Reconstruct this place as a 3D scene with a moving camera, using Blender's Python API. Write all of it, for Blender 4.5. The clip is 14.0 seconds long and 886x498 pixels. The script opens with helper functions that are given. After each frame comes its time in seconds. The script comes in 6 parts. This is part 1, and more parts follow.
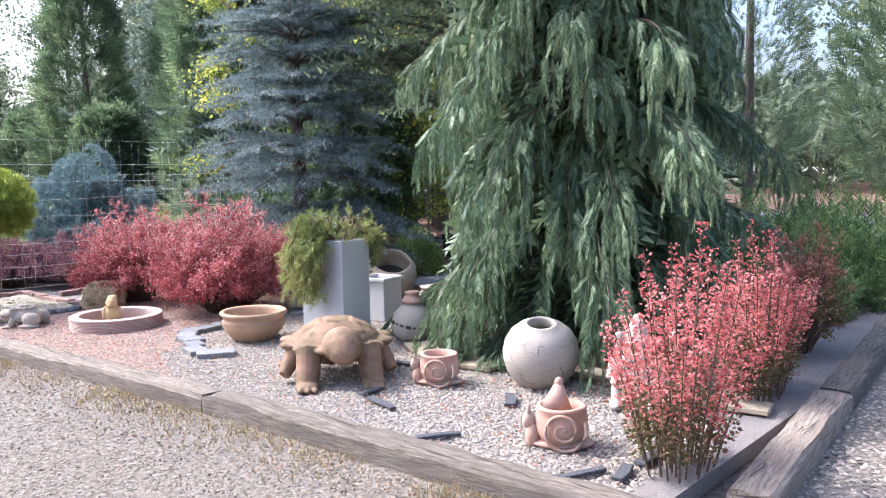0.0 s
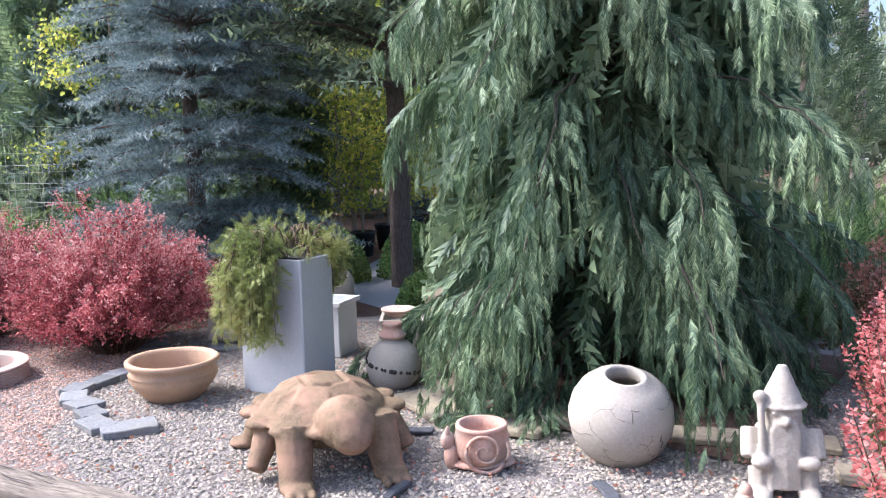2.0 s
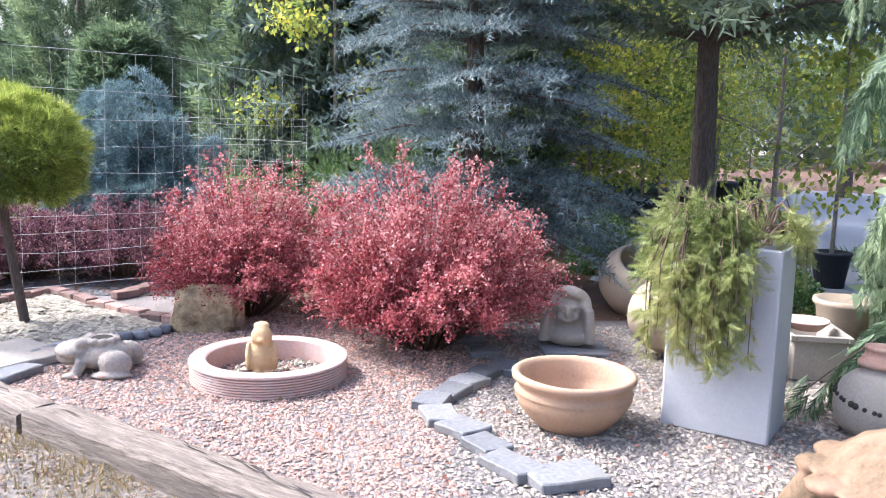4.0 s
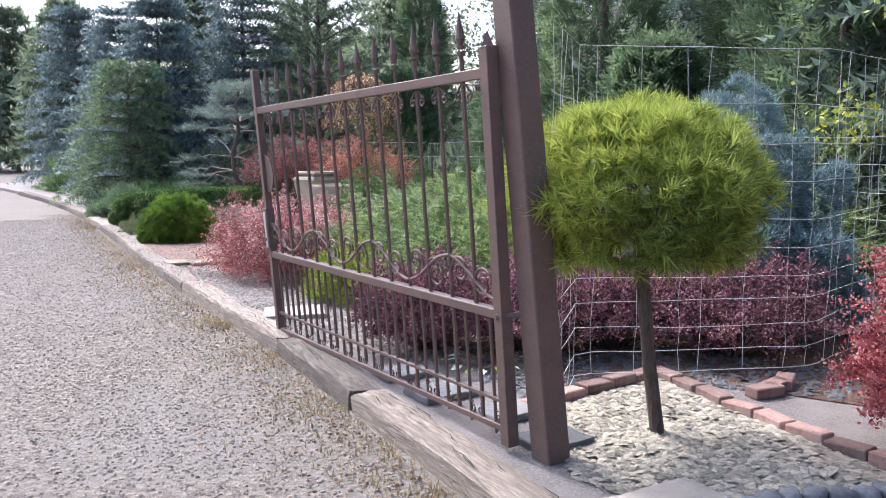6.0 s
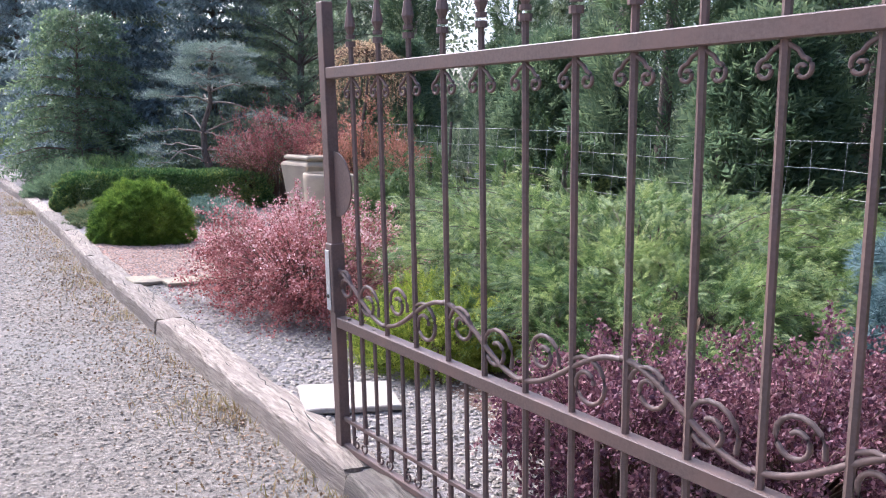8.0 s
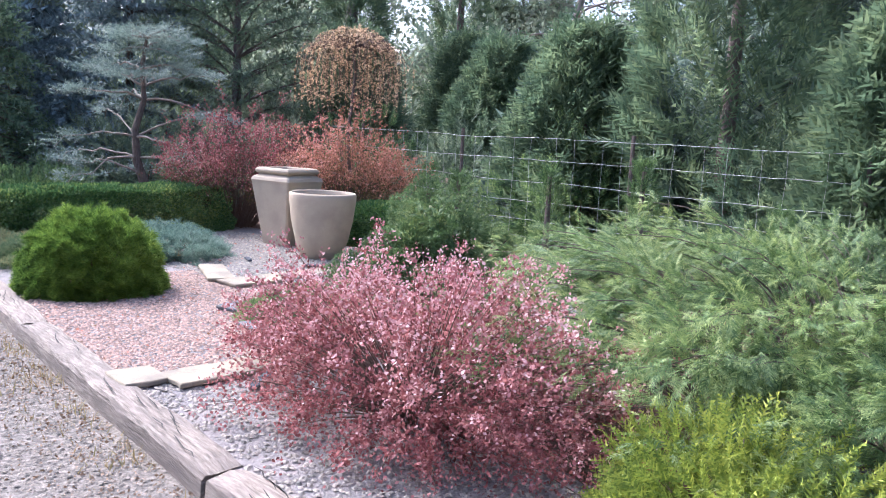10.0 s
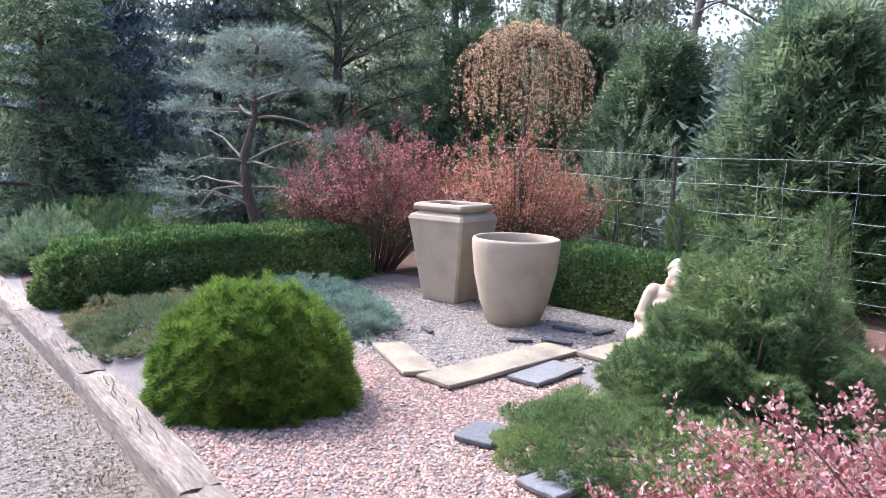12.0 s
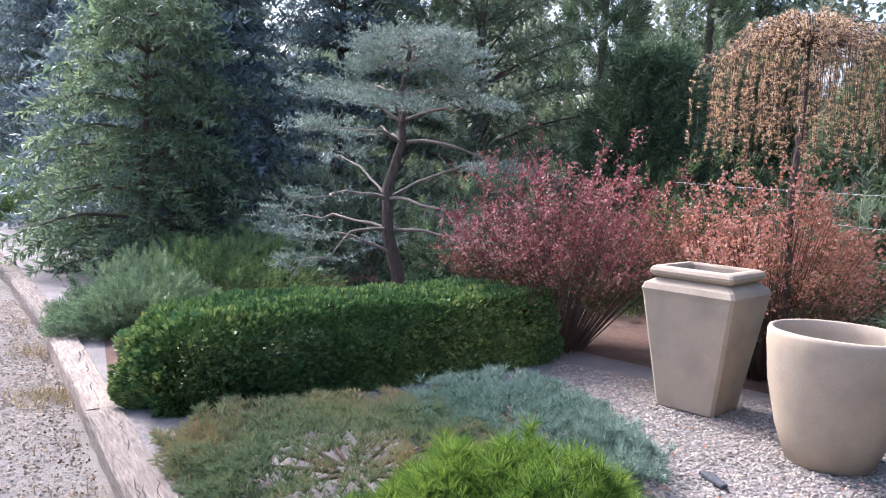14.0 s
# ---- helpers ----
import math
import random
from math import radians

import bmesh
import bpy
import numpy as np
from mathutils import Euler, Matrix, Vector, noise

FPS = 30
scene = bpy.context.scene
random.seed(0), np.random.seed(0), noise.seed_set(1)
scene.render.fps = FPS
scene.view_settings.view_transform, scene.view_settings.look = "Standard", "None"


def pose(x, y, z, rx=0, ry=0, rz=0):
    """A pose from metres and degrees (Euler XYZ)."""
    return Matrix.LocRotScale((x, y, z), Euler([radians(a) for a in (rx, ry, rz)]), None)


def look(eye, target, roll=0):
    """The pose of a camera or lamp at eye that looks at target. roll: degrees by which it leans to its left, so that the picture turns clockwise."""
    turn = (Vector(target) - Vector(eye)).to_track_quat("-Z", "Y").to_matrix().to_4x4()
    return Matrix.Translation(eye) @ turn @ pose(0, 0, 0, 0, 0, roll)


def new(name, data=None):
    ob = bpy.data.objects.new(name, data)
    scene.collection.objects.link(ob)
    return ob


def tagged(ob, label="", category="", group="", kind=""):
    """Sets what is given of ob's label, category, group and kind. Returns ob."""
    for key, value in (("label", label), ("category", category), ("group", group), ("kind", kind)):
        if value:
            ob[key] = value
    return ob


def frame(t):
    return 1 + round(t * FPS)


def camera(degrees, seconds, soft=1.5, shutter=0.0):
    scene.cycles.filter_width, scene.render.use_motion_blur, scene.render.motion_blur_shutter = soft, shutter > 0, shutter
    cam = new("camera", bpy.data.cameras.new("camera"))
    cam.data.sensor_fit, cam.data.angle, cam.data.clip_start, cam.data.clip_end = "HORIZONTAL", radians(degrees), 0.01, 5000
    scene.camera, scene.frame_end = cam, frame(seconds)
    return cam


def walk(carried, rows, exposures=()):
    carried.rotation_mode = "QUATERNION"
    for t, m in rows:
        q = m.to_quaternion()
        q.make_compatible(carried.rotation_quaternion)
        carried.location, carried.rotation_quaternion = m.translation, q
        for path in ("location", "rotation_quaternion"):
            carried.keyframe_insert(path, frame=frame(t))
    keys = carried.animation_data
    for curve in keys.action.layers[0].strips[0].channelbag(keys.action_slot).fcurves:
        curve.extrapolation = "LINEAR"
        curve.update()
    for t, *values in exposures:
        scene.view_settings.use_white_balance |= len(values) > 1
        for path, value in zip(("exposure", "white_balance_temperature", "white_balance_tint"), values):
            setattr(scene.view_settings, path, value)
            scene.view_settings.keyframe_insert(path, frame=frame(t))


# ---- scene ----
cam = camera(56.9, 14.0, 1.0)
PATH = [
    (0, look((-2.139, 0.475, 1.486), (0.245, 2.584, 1.168), -1)),
    (0.5, look((-1.952, 0.946, 1.494), (0.461, 3.016, 1.131), -0.8)),
    (1, look((-1.814, 1.418, 1.539), (0.814, 3.206, 1.184), -1.1)),
    (1.5, look((-1.602, 1.902, 1.563), (1.107, 3.578, 1.253), -1.6)),
    (2, look((-1.421, 2.352, 1.549), (1.312, 3.970, 1.157), -1.3)),
    (2.2, look((-1.390, 2.541, 1.558), (1.365, 4.114, 1.141), -1.3)),
    (4.3, look((-1.192, 5.053, 1.349), (1.214, 7.110, 0.886), 1.4)),
    (4.5, look((-1.147, 5.285, 1.347), (1.162, 7.454, 0.896), 1)),
    (5, look((-1.080, 5.867, 1.344), (0.898, 8.344, 0.902), 0.4)),
    (5.5, look((-1.062, 6.462, 1.341), (0.531, 9.206, 0.922), -0.3)),
    (6, look((-1.034, 7.128, 1.378), (0.157, 10.072, 0.979), -0.2)),
    (6.5, look((-0.990, 7.854, 1.386), (0.133, 10.822, 0.976), 1.2)),
    (7, look((-0.957, 8.579, 1.350), (0.160, 11.550, 0.950), 1.9)),
    (7.2, look((-0.958, 8.832, 1.381), (0.171, 11.792, 0.938), 2)),
    (9.3, look((-1.326, 11.589, 1.456), (0.422, 14.237, 1.037), 2.9)),
    (9.5, look((-1.357, 11.875, 1.443), (0.390, 14.523, 1.021), 2.8)),
    (10, look((-1.390, 12.640, 1.448), (0.355, 15.285, 1.000), 3.1)),
    (10.5, look((-1.474, 13.362, 1.480), (0.272, 15.998, 0.987), 3.7)),
    (11, look((-1.462, 14.096, 1.480), (0.282, 16.730, 0.971), 3.8)),
    (11.5, look((-1.501, 14.717, 1.506), (0.109, 17.434, 0.987), 3.5)),
    (12, look((-1.510, 15.370, 1.515), (0.088, 18.109, 1.093), 2.1)),
    (12.5, look((-1.416, 16.067, 1.504), (0.213, 18.797, 1.123), 2)),
    (13, look((-1.394, 16.669, 1.515), (0.146, 19.451, 1.163), 2.3)),
    (13.5, look((-1.362, 17.285, 1.469), (0.085, 20.122, 1.150), 2.9)),
    (14, look((-1.283, 17.891, 1.478), (0.019, 20.797, 1.162), 3.3)),
]
EXPOSURES = [(0.0, 1.85, 5450, 14), (1.5, 1.65, 5400, 14), (2.2, 1.75, 5350, 14), (3.3, 1.9, 5400, 14), (4.4, 2.0, 5400, 14), (5.2, 1.8, 5400, 13), (6.5, 1.45, 5400, 15), (9.4, 1.75, 5150, 18), (11.0, 1.85, 5150, 16), (12.5, 1.7, 5350, 18), (14.0, 1.7, 5350, 18)]
walk(cam, PATH, EXPOSURES)

# ---- light ----
SUN_TO = Vector((-0.3, 0.8, 0.95)).normalized()
world = bpy.data.worlds.new("world")
scene.world = world
world.use_nodes = True
wn = world.node_tree
sky = wn.nodes.new("ShaderNodeTexSky")
sky.sky_type = "NISHITA"
sky.sun_disc = False
sky.sun_elevation = math.asin(SUN_TO.z)
sky.sun_rotation = math.atan2(SUN_TO.x, SUN_TO.y)
sky.dust_density = 7.0
sky.air_density = 1.0
background = wn.nodes["Background"]
background.inputs["Strength"].default_value = 0.15
wn.links.new(sky.outputs["Color"], background.inputs["Color"])
sun = new("sun", bpy.data.lights.new("sun", "SUN"))
sun.data.energy = 1.55
sun.data.angle = radians(6.0)
sun.data.color = (1.0, 0.93, 0.84)
sun.matrix_world = look(SUN_TO * 60, (0, 0, 0))

# ---- materials ----
def ramp_node(nt, colours, source):
    r = nt.nodes.new("ShaderNodeValToRGB")
    while len(r.color_ramp.elements) < len(colours):
        r.color_ramp.elements.new(0.5)
    for i, c in enumerate(colours):
        r.color_ramp.elements[i].position = i / max(1, len(colours) - 1)
        r.color_ramp.elements[i].color = c if len(c) == 4 else (*c, 1)
    nt.links.new(source, r.inputs["Fac"])
    return r


def noise_node(nt, scale, detail=6.0, rough=0.6, stretch=None):
    tc = nt.nodes.new("ShaderNodeTexCoord")
    n = nt.nodes.new("ShaderNodeTexNoise")
    n.inputs["Scale"].default_value, n.inputs["Detail"].default_value, n.inputs["Roughness"].default_value = scale, detail, rough
    if stretch:
        m = nt.nodes.new("ShaderNodeMapping")
        m.inputs["Scale"].default_value = stretch
        nt.links.new(tc.outputs["Object"], m.inputs["Vector"])
        nt.links.new(m.outputs["Vector"], n.inputs["Vector"])
    else:
        nt.links.new(tc.outputs["Object"], n.inputs["Vector"])
    return n


def mix_node(nt, kind, fac, a, b):
    m = nt.nodes.new("ShaderNodeMix")
    m.data_type, m.blend_type = "RGBA", kind
    if isinstance(fac, float):
        m.inputs[0].default_value = fac
    else:
        nt.links.new(fac, m.inputs[0])
    for v, k in ((a, 6), (b, 7)):
        if isinstance(v, tuple):
            m.inputs[k].default_value = v if len(v) == 4 else (*v, 1)
        else:
            nt.links.new(v, m.inputs[k])
    return m.outputs[2]


def surface(name, colours, scale=8.0, fine=60.0, rough=0.85, bump=0.4, metal=0.0, stain=None, stretch=None, dist=0.01, piece=None):
    """Two scales of noise for colour and relief; stain: colour of the larger blotches; piece: spread between separate pieces."""
    m = bpy.data.materials.new(name)
    m.use_nodes = True
    nt = m.node_tree
    b = nt.nodes["Principled BSDF"]
    big, small = noise_node(nt, scale, 6, 0.6, stretch), noise_node(nt, fine, 8, 0.7, stretch)
    col = ramp_node(nt, [(*c[:3], 1) for c in colours], small.outputs["Fac"])
    col.color_ramp.elements[0].position, col.color_ramp.elements[-1].position = 0.3, 0.7
    out = col.outputs["Color"]
    if stain:
        r = ramp_node(nt, [(0, 0, 0, 1), (1, 1, 1, 1)], big.outputs["Fac"])
        r.color_ramp.elements[0].position, r.color_ramp.elements[1].position = 0.45, 0.68
        out = mix_node(nt, "MIX", r.outputs["Color"], out, stain)
    if piece:
        info = nt.nodes.new("ShaderNodeObjectInfo" if piece == "object" else "ShaderNodeNewGeometry")
        rr = ramp_node(nt, [(0.5, 0.5, 0.5, 1), (1.25, 1.2, 1.15, 1)], info.outputs["Random" if piece == "object" else "Random Per Island"])
        out = mix_node(nt, "MULTIPLY", 1.0, out, rr.outputs["Color"])
    nt.links.new(out, b.inputs["Base Color"])
    b.inputs["Roughness"].default_value, b.inputs["Metallic"].default_value = rough, metal
    b.inputs["Specular IOR Level"].default_value = 0.3
    bp = nt.nodes.new("ShaderNodeBump")
    bp.inputs["Strength"].default_value, bp.inputs["Distance"].default_value = bump, dist
    nt.links.new(small.outputs["Fac"], bp.inputs["Height"])
    nt.links.new(bp.outputs["Normal"], b.inputs["Normal"])
    return m


def leafy(name, colours, through_light=0.35, rough=0.55, patch=1.3):
    """Foliage: each leaf or needle its own shade, broad patches over the plant, light passing through."""
    m = bpy.data.materials.new(name)
    m.use_nodes = True
    nt = m.node_tree
    b = nt.nodes["Principled BSDF"]
    g = nt.nodes.new("ShaderNodeNewGeometry")
    n = noise_node(nt, patch, 3, 0.5)
    add = nt.nodes.new("ShaderNodeMath")
    add.operation = "MULTIPLY_ADD"
    nt.links.new(g.outputs["Random Per Island"], add.inputs[0])
    add.inputs[1].default_value = 0.65
    sub = nt.nodes.new("ShaderNodeMath")
    sub.operation = "MULTIPLY_ADD"
    nt.links.new(n.outputs["Fac"], sub.inputs[0])
    sub.inputs[1].default_value, sub.inputs[2].default_value = 1.5, -0.57
    nt.links.new(sub.outputs[0], add.inputs[2])
    r = ramp_node(nt, colours, add.outputs[0])
    nt.links.new(r.outputs["Color"], b.inputs["Base Color"])
    b.inputs["Roughness"].default_value = rough
    b.inputs["Specular IOR Level"].default_value = 0.35
    t = nt.nodes.new("ShaderNodeBsdfTranslucent")
    nt.links.new(r.outputs["Color"], t.inputs["Color"])
    mx = nt.nodes.new("ShaderNodeMixShader")
    mx.inputs[0].default_value = through_light
    nt.links.new(b.outputs[0], mx.inputs[1])
    nt.links.new(t.outputs[0], mx.inputs[2])
    nt.links.new(mx.outputs[0], nt.nodes["Material Output"].inputs["Surface"])
    return m


M_ROAD = surface("road_gravel", [(0.05, 0.042, 0.033), (0.175, 0.148, 0.12), (0.35, 0.305, 0.25)], 0.6, 30, 0.9, 1.0, stain=(0.192, 0.172, 0.148), dist=0.02)
M_BED = surface("bed_base", [(0.132, 0.114, 0.102), (0.33, 0.3, 0.276)], 2, 70, 0.9, 1.0, stain=(0.3, 0.258, 0.234), dist=0.02)
M_SOIL = surface("needle_litter", [(0.05, 0.03, 0.022), (0.17, 0.1, 0.07), (0.3, 0.17, 0.11)], 3, 80, 0.95, 1.0, stain=(0.1, 0.07, 0.05), dist=0.02)
M_WHITE = surface("white_pebble", [(0.2, 0.172, 0.14), (0.42, 0.378, 0.32)], 3, 90, 0.8, 0.3, piece="island")
M_PINK = surface("pink_pebble", [(0.28, 0.18, 0.14), (0.52, 0.375, 0.3)], 3, 90, 0.85, 0.3, piece="island")
M_GREY = surface("grey_pebble", [(0.105, 0.088, 0.07), (0.34, 0.295, 0.24)], 3, 90, 0.85, 0.3, piece="island")
M_SHARD = surface("cream_shingle", [(0.26, 0.23, 0.175), (0.47, 0.43, 0.335)], 3, 60, 0.8, 0.3, piece="island")
M_TIMBER = surface("weathered_timber", [(0.08, 0.064, 0.05), (0.28, 0.235, 0.19), (0.44, 0.385, 0.32)], 3, 14, 0.9, 1.0, stain=(0.204, 0.17, 0.145), stretch=(5, 0.5, 5), dist=0.015, piece="object")
M_CRACK = surface("timber_crack", [(0.03, 0.025, 0.02), (0.07, 0.06, 0.05)], 5, 50)
M_TERRA = surface("ochre_clay", [(0.31, 0.195, 0.12), (0.42, 0.28, 0.185)], 6, 70, 0.75, 0.25, stain=(0.42, 0.27, 0.16), dist=0.005)
M_PINKCLAY = surface("pink_clay", [(0.406, 0.257, 0.203), (0.53, 0.374, 0.312)], 6, 70, 0.85, 0.35, stain=(0.468, 0.374, 0.328), dist=0.005)
M_REDCLAY = surface("red_clay", [(0.352, 0.192, 0.136), (0.48, 0.304, 0.232)], 7, 80, 0.85, 0.4, stain=(0.4, 0.32, 0.264), dist=0.005)
M_BRONZE = surface("mossy_brown_stone", [(0.1, 0.07, 0.04), (0.19, 0.13, 0.075)], 5, 60, 0.8, 0.5, stain=(0.29, 0.17, 0.11), dist=0.006)
M_CREAM = surface("cream_stone", [(0.34, 0.272, 0.19), (0.44, 0.355, 0.252)], 4, 120, 0.9, 0.2, stain=(0.317, 0.251, 0.185), dist=0.003)
M_STONE = surface("pale_concrete", [(0.281, 0.246, 0.204), (0.399, 0.357, 0.306)], 6, 70, 0.9, 0.45, stain=(0.34, 0.297, 0.238), dist=0.006)
M_FROG = surface("lichened_stone", [(0.25, 0.21, 0.165), (0.42, 0.37, 0.3)], 10, 60, 0.9, 0.8, stain=(0.3, 0.26, 0.22), dist=0.008)
M_SAND = surface("sandstone_figure", [(0.429, 0.281, 0.133), (0.53, 0.367, 0.195)], 6, 70, 0.85, 0.4, stain=(0.351, 0.234, 0.125), dist=0.006)
M_TUFA = surface("tufa_rock", [(0.22, 0.15, 0.07), (0.6, 0.47, 0.28)], 7, 24, 0.95, 1.0, stain=(0.2, 0.15, 0.09), dist=0.03)
M_PLINTH = surface("grey_plinth_paint", [(0.41, 0.41, 0.41), (0.48, 0.48, 0.475)], 3, 60, 0.6, 0.12, stain=(0.391, 0.399, 0.408), dist=0.003)
M_SLAB = surface("sandstone_slab", [(0.21, 0.175, 0.12), (0.34, 0.285, 0.195)], 3.5, 40, 0.9, 0.5, stain=(0.173, 0.144, 0.112), dist=0.006)
M_SLATE = surface("grey_slate", [(0.13, 0.137, 0.143), (0.273, 0.28, 0.286)], 6, 40, 0.7, 0.5, stain=(0.195, 0.189, 0.176), dist=0.006, piece="object")
M_DARK = surface("dark_slate", [(0.035, 0.037, 0.042), (0.1, 0.1, 0.11)], 6, 50, 0.8, 0.5)
M_BRICK = surface("red_brick", [(0.24, 0.14, 0.115), (0.4, 0.27, 0.23)], 10, 60, 0.9, 0.5, stain=(0.45, 0.33, 0.28), dist=0.006, piece="object")
M_IRON = surface("brown_painted_iron", [(0.1, 0.066, 0.054), (0.15, 0.105, 0.088)], 5, 90, 0.5, 0.15, stain=(0.16, 0.1, 0.08), dist=0.002)
M_STEEL = surface("galvanised_steel", [(0.45, 0.45, 0.44), (0.62, 0.62, 0.6)], 20, 120, 0.4, 0.1, 0.7)
M_WIRE = surface("fence_wire", [(0.36, 0.35, 0.34), (0.52, 0.51, 0.5)], 20, 120, 0.6, 0.1, 0.3)
M_BARK = surface("bark", [(0.07, 0.05, 0.04), (0.2, 0.16, 0.13)], 6, 22, 0.95, 1.0, stretch=(3, 3, 0.6), dist=0.03)
M_BARKLT = surface("pale_bark", [(0.18, 0.14, 0.11), (0.36, 0.31, 0.26)], 6, 26, 0.95, 1.0, stretch=(3, 3, 0.6), dist=0.02)
M_TWIG = surface("twig", [(0.08, 0.05, 0.035), (0.17, 0.115, 0.085)], 6, 40, 0.9, 0.5)
M_PLASTIC = surface("black_plastic", [(0.02, 0.022, 0.026), (0.045, 0.047, 0.05)], 6, 50, 0.5, 0.1)
M_CLOTH = surface("nursery_cloth", [(0.21, 0.217, 0.238), (0.294, 0.301, 0.322)], 1, 60, 0.9, 0.3)
# near black: the shade inside openings put into a colour
M_HOLE = surface("hollow_shade", [(0.03, 0.025, 0.02), (0.06, 0.05, 0.04)], 6, 40)
M_CRACKLE = surface("crackle_line", [(0.1, 0.075, 0.06), (0.2, 0.16, 0.13)], 6, 40)

L_CEDAR = leafy("nootka_foliage", [(0.035, 0.065, 0.04), (0.08, 0.13, 0.07), (0.17, 0.23, 0.12), (0.36, 0.43, 0.25)], 0.35)
L_SPRUCE = leafy("blue_spruce_needles", [(0.06, 0.09, 0.09), (0.13, 0.175, 0.175), (0.21, 0.265, 0.26), (0.32, 0.38, 0.365)], 0.25)
L_BLUE = leafy("globe_spruce_needles", [(0.07, 0.12, 0.12), (0.16, 0.24, 0.24), (0.27, 0.37, 0.37), (0.4, 0.5, 0.49)], 0.2)
L_DARKFIR = leafy("dark_fir_needles", [(0.06, 0.095, 0.08), (0.13, 0.175, 0.14), (0.24, 0.3, 0.22)], 0.45)
L_PINE = leafy("pine_needles", [(0.1, 0.15, 0.035), (0.25, 0.31, 0.055), (0.42, 0.47, 0.09), (0.58, 0.6, 0.15)], 0.35)
L_SCOTS = leafy("scots_pine_needles", [(0.08, 0.11, 0.075), (0.17, 0.215, 0.13), (0.28, 0.33, 0.19)], 0.45)
L_THUJA = leafy("thuja_foliage", [(0.06, 0.1, 0.06), (0.13, 0.185, 0.1), (0.25, 0.31, 0.15)], 0.5)
L_BALL = leafy("globe_conifer_needles", [(0.035, 0.075, 0.012), (0.09, 0.16, 0.024), (0.19, 0.28, 0.04), (0.33, 0.42, 0.08)], 0.4)
L_JUNIPER = leafy("juniper_foliage", [(0.04, 0.08, 0.03), (0.095, 0.155, 0.055), (0.19, 0.265, 0.09), (0.32, 0.39, 0.14)], 0.35)
L_JUNTIP = leafy("juniper_new_growth", [(0.09, 0.145, 0.05), (0.18, 0.25, 0.08), (0.3, 0.37, 0.125), (0.44, 0.48, 0.19)], 0.4)
L_MOUND = leafy("weeping_juniper_foliage", [(0.05, 0.09, 0.035), (0.11, 0.175, 0.065), (0.21, 0.28, 0.1), (0.4, 0.44, 0.15)], 0.3)
L_BLUEJ = leafy("blue_juniper_foliage", [(0.06, 0.1, 0.05), (0.12, 0.17, 0.08), (0.22, 0.24, 0.12), (0.36, 0.2, 0.09)], 0.3)
L_BLUEG = leafy("silver_juniper_foliage", [(0.07, 0.12, 0.09), (0.13, 0.2, 0.15), (0.22, 0.3, 0.23), (0.32, 0.38, 0.3)], 0.3)
L_YEW = leafy("golden_yew_needles", [(0.08, 0.12, 0.02), (0.2, 0.26, 0.04), (0.36, 0.4, 0.06), (0.52, 0.52, 0.1)], 0.35)
L_BOX = leafy("box_leaves", [(0.04, 0.09, 0.03), (0.08, 0.155, 0.05), (0.17, 0.25, 0.075), (0.4, 0.42, 0.12)], 0.2, 0.35)
L_BUSH = leafy("trailing_green", [(0.07, 0.11, 0.03), (0.17, 0.21, 0.06), (0.3, 0.33, 0.1), (0.42, 0.36, 0.14)], 0.35)
L_RED = leafy("red_barberry_leaves", [(0.16, 0.03, 0.035), (0.33, 0.07, 0.08), (0.46, 0.14, 0.14), (0.6, 0.32, 0.3)], 0.4)
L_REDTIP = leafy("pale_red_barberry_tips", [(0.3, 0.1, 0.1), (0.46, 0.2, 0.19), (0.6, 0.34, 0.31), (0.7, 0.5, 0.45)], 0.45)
L_PINKTIP = leafy("pale_pink_barberry_tips", [(0.26, 0.09, 0.09), (0.44, 0.2, 0.2), (0.6, 0.38, 0.36), (0.74, 0.6, 0.57)], 0.4)
L_PURPLE = leafy("purple_barberry_leaves", [(0.063, 0.025, 0.042), (0.140, 0.056, 0.077), (0.294, 0.140, 0.154), (0.504, 0.308, 0.280)], 0.3)
L_PINKB = leafy("pink_barberry_leaves", [(0.12, 0.045, 0.035), (0.25, 0.08, 0.075), (0.4, 0.17, 0.155), (0.52, 0.32, 0.28)], 0.4)
L_ORANGE = leafy("orange_barberry_leaves", [(0.17, 0.12, 0.05), (0.36, 0.16, 0.1), (0.5, 0.23, 0.16), (0.58, 0.36, 0.28)], 0.4)
L_ROCKET = leafy("coral_barberry_leaves", [(0.28, 0.05, 0.05), (0.48, 0.13, 0.12), (0.64, 0.24, 0.21), (0.74, 0.42, 0.37)], 0.45)
# duller, darker leaf colour with the shade low in the bushes put into it
L_SHADED = leafy("shaded_barberry_leaves", [(0.06, 0.07, 0.025), (0.16, 0.12, 0.05), (0.26, 0.13, 0.08)], 0.3)
L_LARCH = leafy("autumn_larch_needles", [(0.5, 0.31, 0.16), (0.64, 0.42, 0.23), (0.75, 0.54, 0.31), (0.8, 0.64, 0.4)], 0.55)
L_BIRCH = leafy("birch_leaves", [(0.084, 0.126, 0.042), (0.210, 0.280, 0.070), (0.420, 0.476, 0.098), (0.770, 0.672, 0.112)], 0.5)
L_SAPLING = leafy("sapling_leaves", [(0.16, 0.21, 0.05), (0.32, 0.38, 0.07), (0.52, 0.52, 0.1), (0.72, 0.6, 0.12)], 0.55)
L_WILLOW = leafy("willow_leaves", [(0.12, 0.15, 0.11), (0.22, 0.26, 0.17), (0.36, 0.4, 0.25)], 0.55)
L_CREAMLEAF = leafy("cream_green_leaves", [(0.3, 0.38, 0.24), (0.55, 0.6, 0.45), (0.7, 0.72, 0.6)], 0.3)
